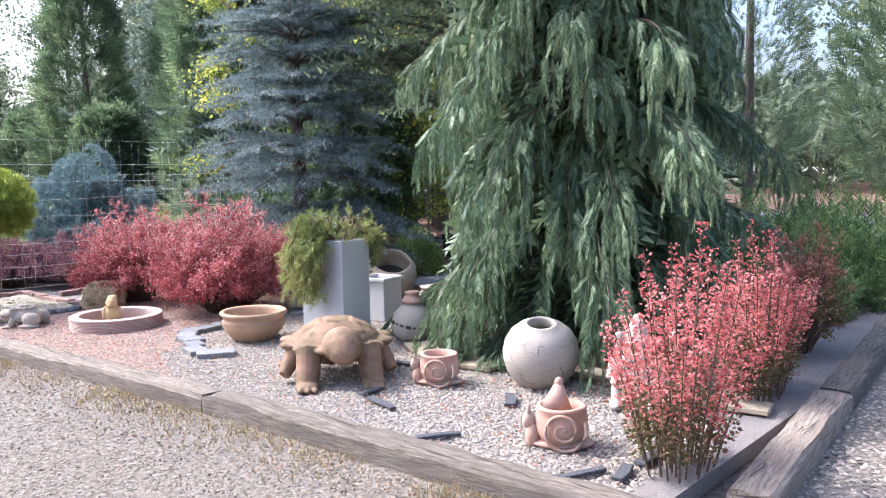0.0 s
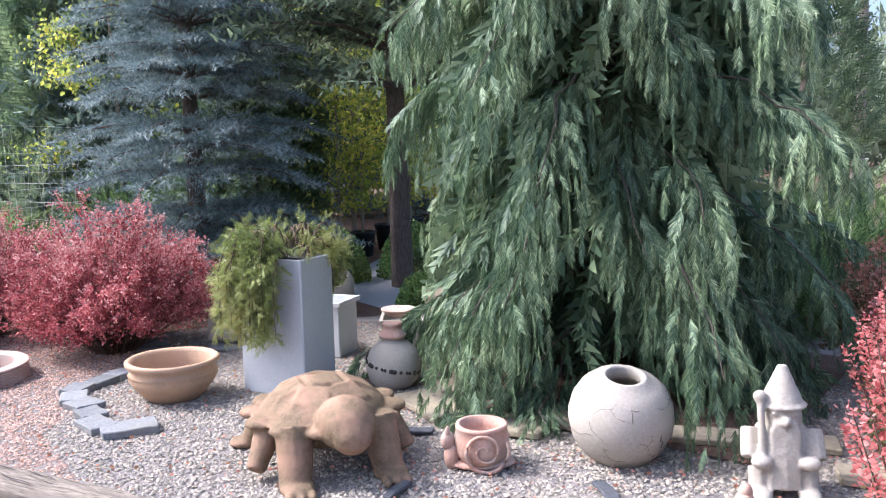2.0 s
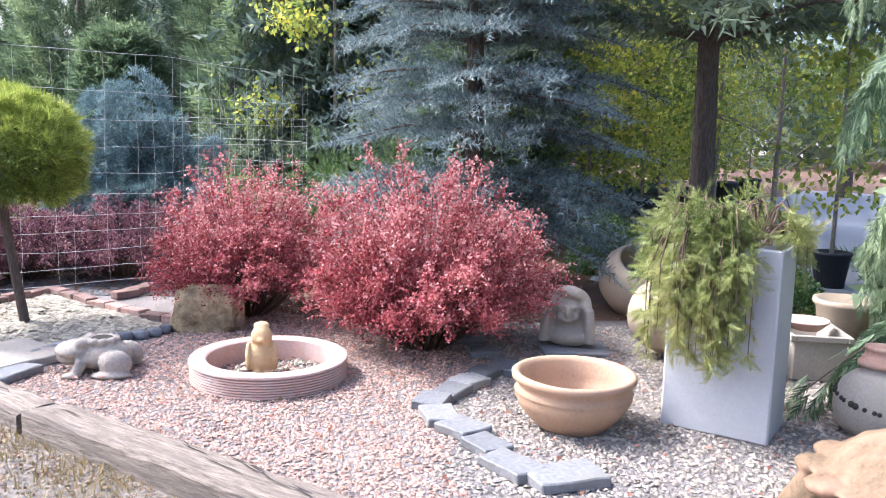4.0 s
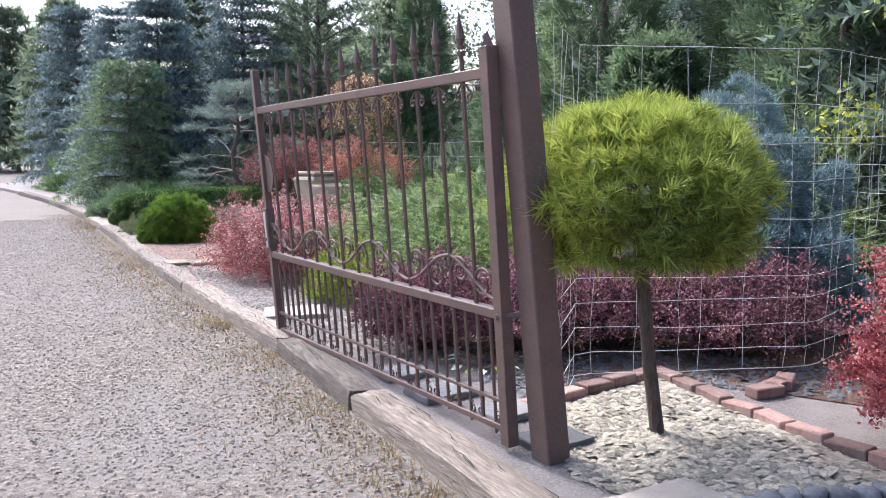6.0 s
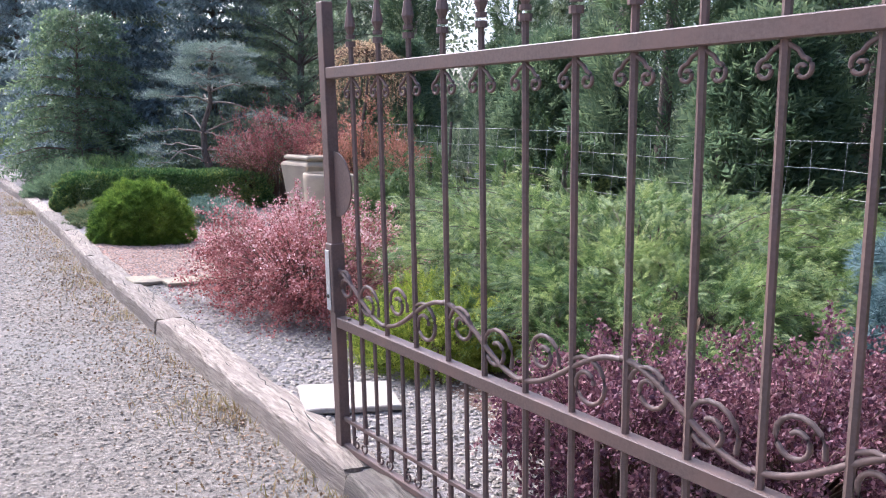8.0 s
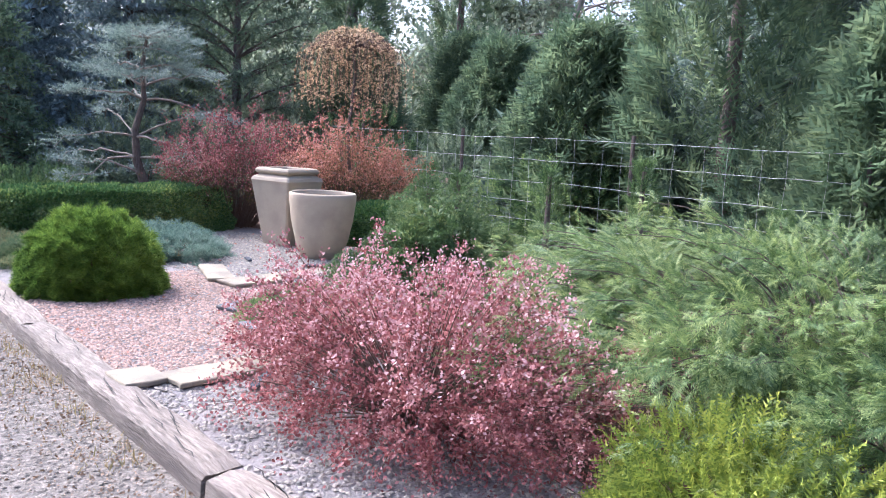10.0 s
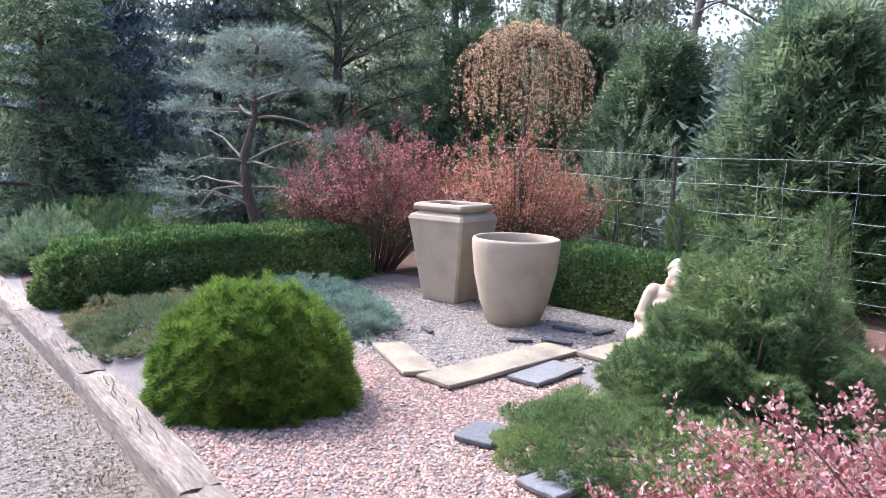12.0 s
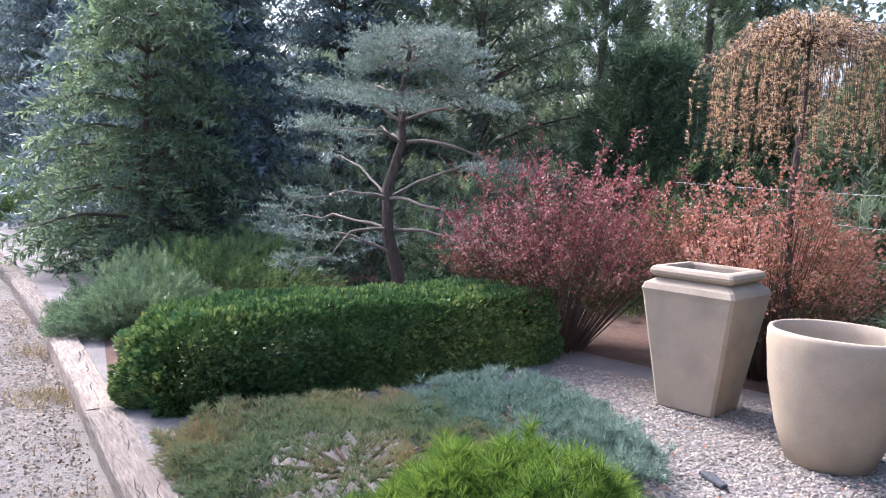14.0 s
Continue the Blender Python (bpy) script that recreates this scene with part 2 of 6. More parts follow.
L_LITTER = leafy("dry_leaf_litter", [(0.1, 0.06, 0.035), (0.2, 0.125, 0.07), (0.3, 0.2, 0.12), (0.24, 0.15, 0.1)], 0.15)
L_DRY = leafy("dry_grass", [(0.14, 0.095, 0.045), (0.28, 0.19, 0.085), (0.2, 0.17, 0.06), (0.4, 0.3, 0.14)], 0.3)


# ---- mesh helpers ----
RNG = np.random.default_rng(7)


def unit(a):
    return a / np.maximum(np.linalg.norm(a, axis=-1, keepdims=True), 1e-9)


def raw_mesh(name, verts, faces, material, smooth=False):
    """A mesh from arrays; faces: an (n, k) array of corners."""
    me = bpy.data.meshes.new(name)
    verts, faces = np.asarray(verts, np.float32), np.asarray(faces, np.int32)
    n, k = faces.shape
    me.vertices.add(len(verts))
    me.vertices.foreach_set("co", verts.ravel())
    me.loops.add(n * k)
    me.loops.foreach_set("vertex_index", faces.ravel())
    me.polygons.add(n)
    me.polygons.foreach_set("loop_start", np.arange(0, n * k, k, dtype=np.int32))
    me.polygons.foreach_set("use_smooth", np.full(n, smooth))
    me.update(calc_edges=True)
    me.materials.append(material)
    return me


def scatter(name, template, at, along, size, material, parent=None, twist=None, up=None):
    """Copies of a small template (x along, z up) laid at points, along directions, in one mesh."""
    tv, tf = template
    at, along = np.asarray(at, float), unit(np.asarray(along, float))
    n = len(at)
    if n == 0:
        return None
    ref = np.tile((0.0, 0.0, 1.0), (n, 1)) if up is None else np.asarray(up, float)
    ref = ref + RNG.normal(0, 0.15, (n, 3))
    side = unit(np.cross(ref, along))
    top = np.cross(along, side)
    if twist is not None:
        a = RNG.uniform(-twist, twist, n)[:, None]
        side, top = side * np.cos(a) + top * np.sin(a), top * np.cos(a) - side * np.sin(a)
    size = np.broadcast_to(size, n)[:, None, None]
    v = at[:, None] + size * (tv[None, :, 0:1] * along[:, None] + tv[None, :, 1:2] * side[:, None] + tv[None, :, 2:3] * top[:, None])
    f = tf[None] + (np.arange(n) * len(tv))[:, None, None]
    ob = new(name, raw_mesh(name, v.reshape(-1, 3), f.reshape(-1, tf.shape[1]), material))
    ob.parent = parent
    return ob


def triangles(tris):
    v = np.array(tris, float).reshape(-1, 3)
    return v, np.arange(len(v)).reshape(-1, 3)


def t_leaf():
    return np.array([(0, 0, 0), (0.5, 0.34, 0.06), (1, 0, -0.04), (0.5, -0.34, 0.06)], float), np.array([(0, 1, 2, 3)])


def t_sprig(count, needle, width, spread=1.0, seed=1):
    """A twig with needles all round it, brush-like."""
    r, tris = np.random.default_rng(seed), []
    for i in range(count):
        u, a = (i + 0.5) / count, i * 2.4 + r.uniform(-0.4, 0.4)
        ln = needle * (1.1 - 0.35 * u) * r.uniform(0.8, 1.15)
        d = np.array([0.75, spread * math.cos(a), spread * math.sin(a) * 0.8 + 0.15])
        d = d / np.linalg.norm(d) * ln
        p = np.array([u, 0, 0])
        w = np.cross(d, (0, math.sin(a), -math.cos(a)))
        w = w / (np.linalg.norm(w) + 1e-9) * width
        tris += [p - w, p + w, p + d]
    tris += [(-0.05, -0.012, 0), (-0.05, 0.012, 0), (1, 0, 0)]
    return triangles(tris)


def t_tuft(count, width, open_=0.9, seed=2):
    """A pine tuft: long needles bursting from one bud."""
    r, tris = np.random.default_rng(seed), []
    for i in range(count):
        a, e = i * 2.399, open_ * math.sqrt((i + 0.5) / count) * 1.5
        d = np.array([math.cos(e), math.sin(e) * math.cos(a), math.sin(e) * math.sin(a)]) * r.uniform(0.75, 1.05)
        w = np.cross(d, (0.3, -math.sin(a), math.cos(a)))
        w = w / np.linalg.norm(w) * width
        p = np.array([r.uniform(-0.15, 0.1), 0, 0])
        tris += [p - w, p + w, p + d]
    return triangles(tris)


def t_fan(count, width, droop=0.0, flat=0.25, angle=0.7, seed=3, reach=0.5):
    """A feathery scale-leaf spray: branchlets on both sides of an axis, each a narrow blade."""
    r, tris = np.random.default_rng(seed), []
    for i in range(count):
        u = 0.05 + 0.9 * i / count
        s = 1 if i % 2 else -1
        ln = reach * (1 - 0.7 * u) * r.uniform(0.75, 1.2)
        d = np.array([math.cos(angle), s * math.sin(angle), r.uniform(-flat, flat)]) * ln
        p = np.array([u, 0, -droop * u * u])
        q = p + d + np.array([0, 0, -droop * (2 * u * ln + ln * ln)])
        w = np.array([-d[1], d[0], 0])
        w = w / np.linalg.norm(w) * width
        tris += [p + w * 1.1, q, p - w * 1.1]
    p = np.array([1, 0, -droop])
    tris += [(0, -width * 0.6, 0), (0, width * 0.6, 0), p]
    return triangles(tris)


def t_stone():
    v = np.array([(1, 0.1, -0.2), (0.2, 0.85, -0.2), (-0.9, 0.3, -0.2), (-0.5, -0.75, -0.2), (0.6, -0.6, -0.2), (0.1, 0.05, 0.6)], float)
    return v, np.array([(0, 1, 5), (1, 2, 5), (2, 3, 5), (3, 4, 5), (4, 0, 5)])


LEAF = t_leaf()
STONE = t_stone()
SPRIG = t_sprig(13, 0.3, 0.034)
SPRIG_FAR = t_sprig(7, 0.36, 0.06)
TUFT = t_tuft(16, 0.042, 0.7)
TUFT_FAR = t_tuft(8, 0.05)
SPRAY = t_fan(12, 0.026, 0.25, reach=0.45)
SPRAY_HANG = t_fan(13, 0.032, 0.0, 0.15, 0.5, reach=0.48)
SPRAY_FAR = t_fan(7, 0.07, 0.15)
SPRAY_MID = t_fan(9, 0.036, 0.15)


def tubes(name, paths, material, parent=None, sides=5):
    """Tapered tubes along polylines, joined in one mesh: paths of (points, radius at start, radius at end)."""
    vs, fs, base = [], [], 0
    for pts, r0, r1 in paths:
        pts = np.asarray(pts, float)
        n = len(pts)
        d = unit(np.gradient(pts, axis=0))
        ref = np.where(np.abs(d[:, 2:3]) > 0.9, (1.0, 0, 0), (0, 0, 1.0))
        a = unit(np.cross(ref, d))
        b = np.cross(d, a)
        rad = np.linspace(r0, r1, n)[:, None]
        for k in range(sides):
            w = 2 * math.pi * k / sides
            vs.append(pts + rad * (a * math.cos(w) + b * math.sin(w)))
        blk = np.arange(n * sides).reshape(sides, n) + base
        nx = np.roll(blk, -1, axis=0)
        fs.append(np.stack([blk[:, :-1], nx[:, :-1], nx[:, 1:], blk[:, 1:]], -1).reshape(-1, 4))
        base += n * sides
    ob = new(name, raw_mesh(name, np.concatenate(vs), np.concatenate(fs), material, True))
    ob.parent = parent
    return tagged(ob, kind="stuff" if name.endswith("work") else "")


def part(name, bm, material, parent, label="", smooth=False):
    me = bpy.data.meshes.new(name)
    bmesh.ops.recalc_face_normals(bm, faces=bm.faces)
    bm.to_mesh(me)
    bm.free()
    for p in me.polygons:
        p.use_smooth = smooth
    me.materials.append(material)
    ob = new(name, me)
    ob.parent = parent
    return tagged(ob, label)


def thing(name, x, y, z, label, category, group="", rz=0.0, kind=""):
    ob = new(name)
    ob.matrix_basis = pose(x, y, z, 0, 0, rz)
    ob.empty_display_size = 0.1
    return tagged(ob, label, category, group, kind)


def block(bm, cx, cy, cz, sx, sy, sz, bevel=0.0, m=None, segments=1):
    r = bmesh.ops.create_cube(bm, size=1.0)
    vs = r["verts"]
    bmesh.ops.scale(bm, vec=(sx, sy, sz), verts=vs)
    if bevel:
        es = list({e for v in vs for e in v.link_edges})
        out = bmesh.ops.bevel(bm, geom=es, offset=bevel, segments=segments, affect="EDGES", profile=0.5)
        vs = list({v for f in out["faces"] for v in f.verts} | {v for v in vs if v.is_valid})
    bmesh.ops.translate(bm, vec=(cx, cy, cz), verts=vs)
    if m is not None:
        bmesh.ops.transform(bm, matrix=m, verts=vs)
    return vs


def ball(bm, x, y, z, rx, ry, rz, m=None, seg=20):
    r = bmesh.ops.create_uvsphere(bm, u_segments=seg, v_segments=max(6, seg * 2 // 3), radius=1.0)
    t = Matrix.Translation((x, y, z)) @ (m or Matrix.Identity(4)) @ Matrix.Diagonal((rx, ry, rz, 1))
    bmesh.ops.transform(bm, matrix=t, verts=r["verts"])
    return r["verts"]


def rod(bm, a, b, r, r2=None, sides=8):
    a, b = Vector(a), Vector(b)
    o = bmesh.ops.create_cone(bm, cap_ends=True, segments=sides, radius1=r, radius2=r if r2 is None else r2, depth=(b - a).length)
    m = Matrix.Translation((a + b) / 2) @ (b - a).to_track_quat("Z", "Y").to_matrix().to_4x4()
    bmesh.ops.transform(bm, matrix=m, verts=o["verts"])
    return o["verts"]


def lathe(bm, profile, sides=40, square=False):
    """A turned shape from (radius, height) pairs; closed at the bottom where the radius is 0."""
    rings = []
    for r, z in profile:
        ring = []
        for k in range(sides):
            a = 2 * math.pi * k / sides
            ring.append(bm.verts.new((r * math.cos(a), r * math.sin(a), z)))
        rings.append(ring)
    for a, b in zip(rings, rings[1:]):
        for k in range(sides):
            bm.faces.new((a[k], a[(k + 1) % sides], b[(k + 1) % sides], b[k]))
    bm.faces.new(rings[0][::-1])
    bm.faces.new(rings[-1])


def wobble(bm, amount, scale):
    for v in bm.verts:
        v.co += noise.noise_vector(v.co * scale) * amount


def carved(name, x, y, z, rz, bm, material, label, category, voxel=0.012, rough=0.004):
    """A statue: overlapping volumes fused into one skin."""
    ob = part(name, bm, material, None, "", True)
    ob.matrix_basis = pose(x, y, z, 0, 0, rz)
    r = ob.modifiers.new("fuse", "REMESH")
    r.mode, r.voxel_size, r.use_smooth_shade = "VOXEL", voxel, True
    s = ob.modifiers.new("soften", "SMOOTH")
    s.factor, s.iterations = 0.5, 2
    tex = bpy.data.textures.new(name + "_chisel", "CLOUDS")
    tex.noise_scale = 0.03
    d = ob.modifiers.new("chisel", "DISPLACE")
    d.texture, d.strength, d.mid_level = tex, rough, 0.5
    return tagged(ob, label, category)


# ---- ground ----
KERB = [(-4.0, 0.95), (2.0, 0.86), (3.2, 0.82), (5.2, 0.74), (8.6, 0.46), (10.1, 0.27), (12.8, 0.02), (15.3, -0.36), (17.1, -0.6), (18.7, -0.8), (20.4, -0.95), (22.0, -1.17), (24.0, -1.36), (27.6, -1.9), (34.0, -3.2), (44.0, -6.0)]


def kerb_x(y):
    """The road-side edge of the timber kerb."""
    return float(np.interp(y, [k[0] for k in KERB], [k[1] for k in KERB]))


def sheet(name, outline, z, material, label, category, depth=0.0, cut=0):
    bm = bmesh.new()
    f = bm.faces.new([bm.verts.new((x, y, z)) for x, y in outline])
    if f.normal.z < 0:
        f.normal_flip()
    if depth:
        r = bmesh.ops.extrude_face_region(bm, geom=[f])
        bmesh.ops.translate(bm, vec=(0, 0, -depth), verts=[v for v in r["geom"] if isinstance(v, bmesh.types.BMVert)])
    return tagged(part(name, bm, material, None), label, category, kind="structure")


sheet("ground", [(-900, -900), (900, -900), (900, 900), (-900, 900)], -0.1, M_ROAD, "compacted grey gravel road with dry weeds", "ground")
edge = [(kerb_x(y) + 0.1, y) for y in np.linspace(2.05, 44, 60)]
sheet("garden_bed", [(60, 2.35), (60, 44)] + edge[::-1], -0.002, M_BED, "pale gravel covered garden bed behind timber kerb", "ground", 0.09)
soil = [(5.6, 2.6), (60, 2.7), (60, 44), (-1.0, 44), (-1.1, 23.6), (2.4, 24.0), (3.3, 22.0), (4.2, 20.4), (4.3, 17.5), (1.2, 17.0), (0.9, 14.4), (0.9, 13.0), (1.35, 11.1), (1.9, 11.15), (2.6, 10.2), (2.9, 8.2), (3.6, 7.9), (5.0, 6.5), (5.2, 4.0)]
sheet("planting_soil", soil, 0.004, M_SOIL, "dark soil under the trees with fallen needles", "soil")
sheet("needle_bed", [(2.55, 3.0), (4.9, 2.7), (5.1, 4.0), (4.8, 6.0), (3.3, 5.2), (2.75, 4.6)], 0.008, M_SOIL, "reddish fallen needles under the weeping cypress", "soil")
sheet("nursery_yard", [(5.2, 4.2), (22, 5.5), (22, 10.3), (10, 9.6), (5.6, 8.2), (4.9, 6.6)], 0.012, M_CLOTH, "grey cloth covered nursery yard behind the bed", "ground")


def inside(poly, p):
    x, y = p[:, 0], p[:, 1]
    ok = np.zeros(len(p), bool)
    for (x0, y0), (x1, y1) in zip(poly, poly[1:] + poly[:1]):
        hit = ((y0 > y) != (y1 > y)) & (x < (x1 - x0) * (y - y0) / (y1 - y0 + 1e-12) + x0)
        ok ^= hit
    return ok


def pebbles(name, poly, count, size, material, label, flat=0.6, z=0.0, keep=None):
    """Loose stones strewn over an outline: one object of countless pieces."""
    a = np.array(poly)
    p = RNG.uniform(a.min(0), a.max(0), (int(count), 2))
    p = p[inside(poly, p)]
    if keep is not None:
        p = p[keep(p)]
    n = len(p)
    s = RNG.uniform(0.6, 1.35, n) * size
    at = np.c_[p, np.full(n, z) + s * 0.2]
    w = RNG.uniform(0, 2 * math.pi, n)
    v, f = STONE
    v = v * (1, 1, flat)
    ob = scatter(name, (v, f), at, np.c_[np.cos(w), np.sin(w), RNG.normal(0, 0.25, n)], s, material)
    return tagged(ob, label, "gravel", kind="stuff")


def behind_kerb(p):
    return p[:, 0] > np.interp(p[:, 1], [k[0] for k in KERB], [k[1] for k in KERB]) + 0.2


WHITE_BED = [(0.9, 2.2), (4.6, 2.5), (4.6, 6.6), (3.4, 7.9), (2.6, 7.25), (1.85, 7.2), (1.6, 6.75), (1.25, 6.6), (0.85, 5.6), (0.75, 4.0)]
PINK_BED = [(0.45, 9.0), (0.6, 7.0), (0.75, 5.4), (1.25, 6.6), (1.6, 6.75), (1.85, 7.2), (2.6, 7.25), (3.1, 8.0), (2.9, 9.6), (1.9, 9.3), (1.35, 9.2), (0.7, 9.1)]
SHARD_BED = [(0.7, 9.95), (0.9, 9.5), (1.3, 9.35), (1.93, 9.35), (1.9, 10.5), (1.93, 11.02), (1.0, 10.78)]
PINK_BED_2 = [(-0.55, 17.15), (0.5, 17.0), (1.7, 17.6), (1.6, 18.6), (1.9, 19.4), (0.9, 19.8), (0.9, 20.5), (-0.6, 20.4), (-0.75, 19.0)]
WHITE_BED_2 = [(0.9, 20.5), (0.95, 19.85), (2.2, 19.6), (3.2, 19.4), (3.6, 20.6), (3.0, 22.0), (2.2, 23.3), (0.9, 22.0), (0.5, 21.0)]
WHITE_BED_3 = [(0.05, 13.0), (1.3, 11.1), (1.6, 12.0), (1.2, 14.4), (0.3, 16.9), (-0.45, 17.2), (-0.3, 15.8)]
GREY_BED = [(1.0, 10.9), (1.8, 11.05), (2.6, 10.3), (3.2, 10.6), (2.4, 11.8), (1.0, 11.8)]
pebbles("white_gravel", WHITE_BED, 46000, 0.0135, M_WHITE, "white and grey rounded gravel around the pots", keep=behind_kerb)
pebbles("pink_gravel", PINK_BED, 34000, 0.012, M_PINK, "pinkish marble gravel around the ring planter", keep=behind_kerb)
pebbles("cream_shingle", SHARD_BED, 6500, 0.03, M_SHARD, "cream flat stone shingle around the pine", 0.3)
pebbles("pink_gravel", PINK_BED_2, 30000, 0.013, M_PINK, "pinkish marble gravel beside the round conifer", keep=behind_kerb)
pebbles("white_gravel", WHITE_BED_2, 24000, 0.014, M_WHITE, "white gravel around the tall planters")
pebbles("white_gravel", WHITE_BED_3, 14000, 0.015, M_WHITE, "white gravel behind the gate", keep=behind_kerb)
pebbles("grey_gravel", GREY_BED, 3000, 0.025, M_SLATE, "grey slate chips behind the wire fence", 0.4)
ROAD_NEAR = [(-4.5, 0.0), (1.0, -0.5), (0.9, 3.0), (0.5, 9), (-0.1, 14), (-0.9, 20), (-1.6, 26), (-6, 26), (-5, 8)]
pebbles("road_stones", ROAD_NEAR, 150000, 0.0125, M_GREY, "loose grey stones on the gravel road", 0.6, -0.1, lambda p: ~behind_kerb(p + (0.25, 0)))
pebbles("path_stones", [(1.3, 1.75), (9, 2.3), (9, -3), (1.3, -1)], 30000, 0.018, M_WHITE, "loose pale stones on the side path", 0.6, -0.1)


# ---- timber kerbs ----
def sleeper(x0, y0, x1, y1, width, z0, z1, label, seed):
    """A weathered squared beam with worn edges and drying cracks."""
    d = math.hypot(x1 - x0, y1 - y0)
    ob = thing("timber_beam", (x0 + x1) / 2, (y0 + y1) / 2, z0, label, "timber", "kerb beams", math.degrees(math.atan2(y1 - y0, x1 - x0)) - 90)
    bm = bmesh.new()
    nseg = max(6, int(d / 0.16))
    r = random.Random(seed)
    rings = []
    for i in range(nseg + 1):
        y = -d / 2 + d * i / nseg
        ring = []
        h = z1 - z0
        for sx, sz in ((-1, 0), (-1, 0.85), (-0.86, 1), (-0.3, 1.0), (0.25, 1.01), (0.86, 1), (1, 0.85), (1, 0)):
            wear = 1 if 0 < i < nseg else 0.9
            ring.append(bm.verts.new((sx * width / 2 + r.uniform(-0.008, 0.008), y + (r.uniform(-0.02, 0.02) if i in (0, nseg) else 0), h * sz * wear + (r.uniform(-0.01, 0.008) if sz else 0))))
        rings.append(ring)
    for a, b in zip(rings, rings[1:]):
        for k in range(8):
            bm.faces.new((a[k], a[(k + 1) % 8], b[(k + 1) % 8], b[k]))
    bm.faces.new(rings[0])
    bm.faces.new(rings[-1][::-1])
    part("beam", bm, M_TIMBER, ob)
    bm = bmesh.new()
    for _ in range(int(d * 5)):
        y, x, n = r.uniform(-d / 2 + 0.1, d / 2 - 0.3), r.uniform(-0.35, 0.35) * width, r.randint(3, 6)
        pts = [(x + r.uniform(-0.012, 0.012) + 0.008 * k, y + 0.06 * k) for k in range(n)]
        hgt = z1 - z0 + 0.005
        for k, ((ax, ay), (bx, by)) in enumerate(zip(pts, pts[1:])):
            w0, w1 = 0.0035 * (1 if 0 < k else 0.2), 0.0035 * (1 if k < n - 2 else 0.2)
            bm.faces.new([bm.verts.new(c) for c in ((ax - w0, ay, hgt), (ax + w0, ay, hgt), (bx + w1, by, hgt), (bx - w1, by, hgt))])
    part("crack", bm, M_CRACK, ob, "dark drying cracks")
    return ob


joints = [2.0, 4.55, 5.2, 8.5, 11.45, 12.9, 15.8, 18.72, 20.7, 22.8, 25.4, 28.4, 32.0, 36.0]
for i, (a, b) in enumerate(zip(joints, joints[1:])):
    if i == 1:
        continue
    a2, b2 = (5.2 if i == 2 else a + 0.012), (5.17 if i == 0 else b - 0.012)
    sleeper(kerb_x(a2) + 0.1, a2, kerb_x(b2) + 0.1, b2, 0.2, -0.13, 0.028, "weathered grey timber sleeper edging the garden bed", 10 + i)
for i, (xa, ya, xb, yb) in enumerate([(1.36, 1.78, 3.3, 1.98), (3.33, 1.985, 5.6, 2.23), (5.63, 2.235, 8.2, 2.5)]):
    sleeper(xa, ya, xb, yb, 0.2, -0.13, 0.05, "weathered grey timber sleeper edging the side path", 30 + i)


# ---- plants ----
def bent(p, az, length, rise, droop, n=9, jitter=0.03, sway=0.0):
    """Points of a limb that leaves p, rises and then bends down."""
    s = np.linspace(0, 1, n)
    a = az + sway * s
    q = np.stack([np.cos(a) * s, np.sin(a) * s, rise * s - droop * s * s], -1) * length
    q[1:] += RNG.normal(0, jitter * length * 0.3, (n - 1, 3)) * s[1:, None]
    return q + p


def side_twigs(pts, n, per, lo, reach, spread, jitter, lift, sag=0.25):
    """Places, directions and tip share (0 to 1) of what grows on n short twigs along a limb."""
    m = len(pts) - 1
    f = lo + (1 - lo) * RNG.uniform(0, 1, n) ** 0.7
    k = np.clip((f * m).astype(int), 0, m - 1)
    c = pts[k] + (pts[k + 1] - pts[k]) * (f * m - k)[:, None]
    d = unit(unit(pts[k + 1] - pts[k]) + unit(RNG.normal(0, 1, (n, 3))) * spread + (0, 0, lift))
    ln = reach * (1.25 - 0.6 * f) * RNG.uniform(0.6, 1.3, n)
    q = RNG.uniform(0.05, 1, (n, per))
    u = ln[:, None] * q
    p = c[:, None] + d[:, None] * u[..., None] + np.array([0, 0, -sag]) * (u * q)[..., None] + RNG.normal(0, jitter, (n, per, 3))
    return p.reshape(-1, 3), np.repeat(d, per, axis=0), (q * (0.35 + 0.65 * f[:, None])).ravel()


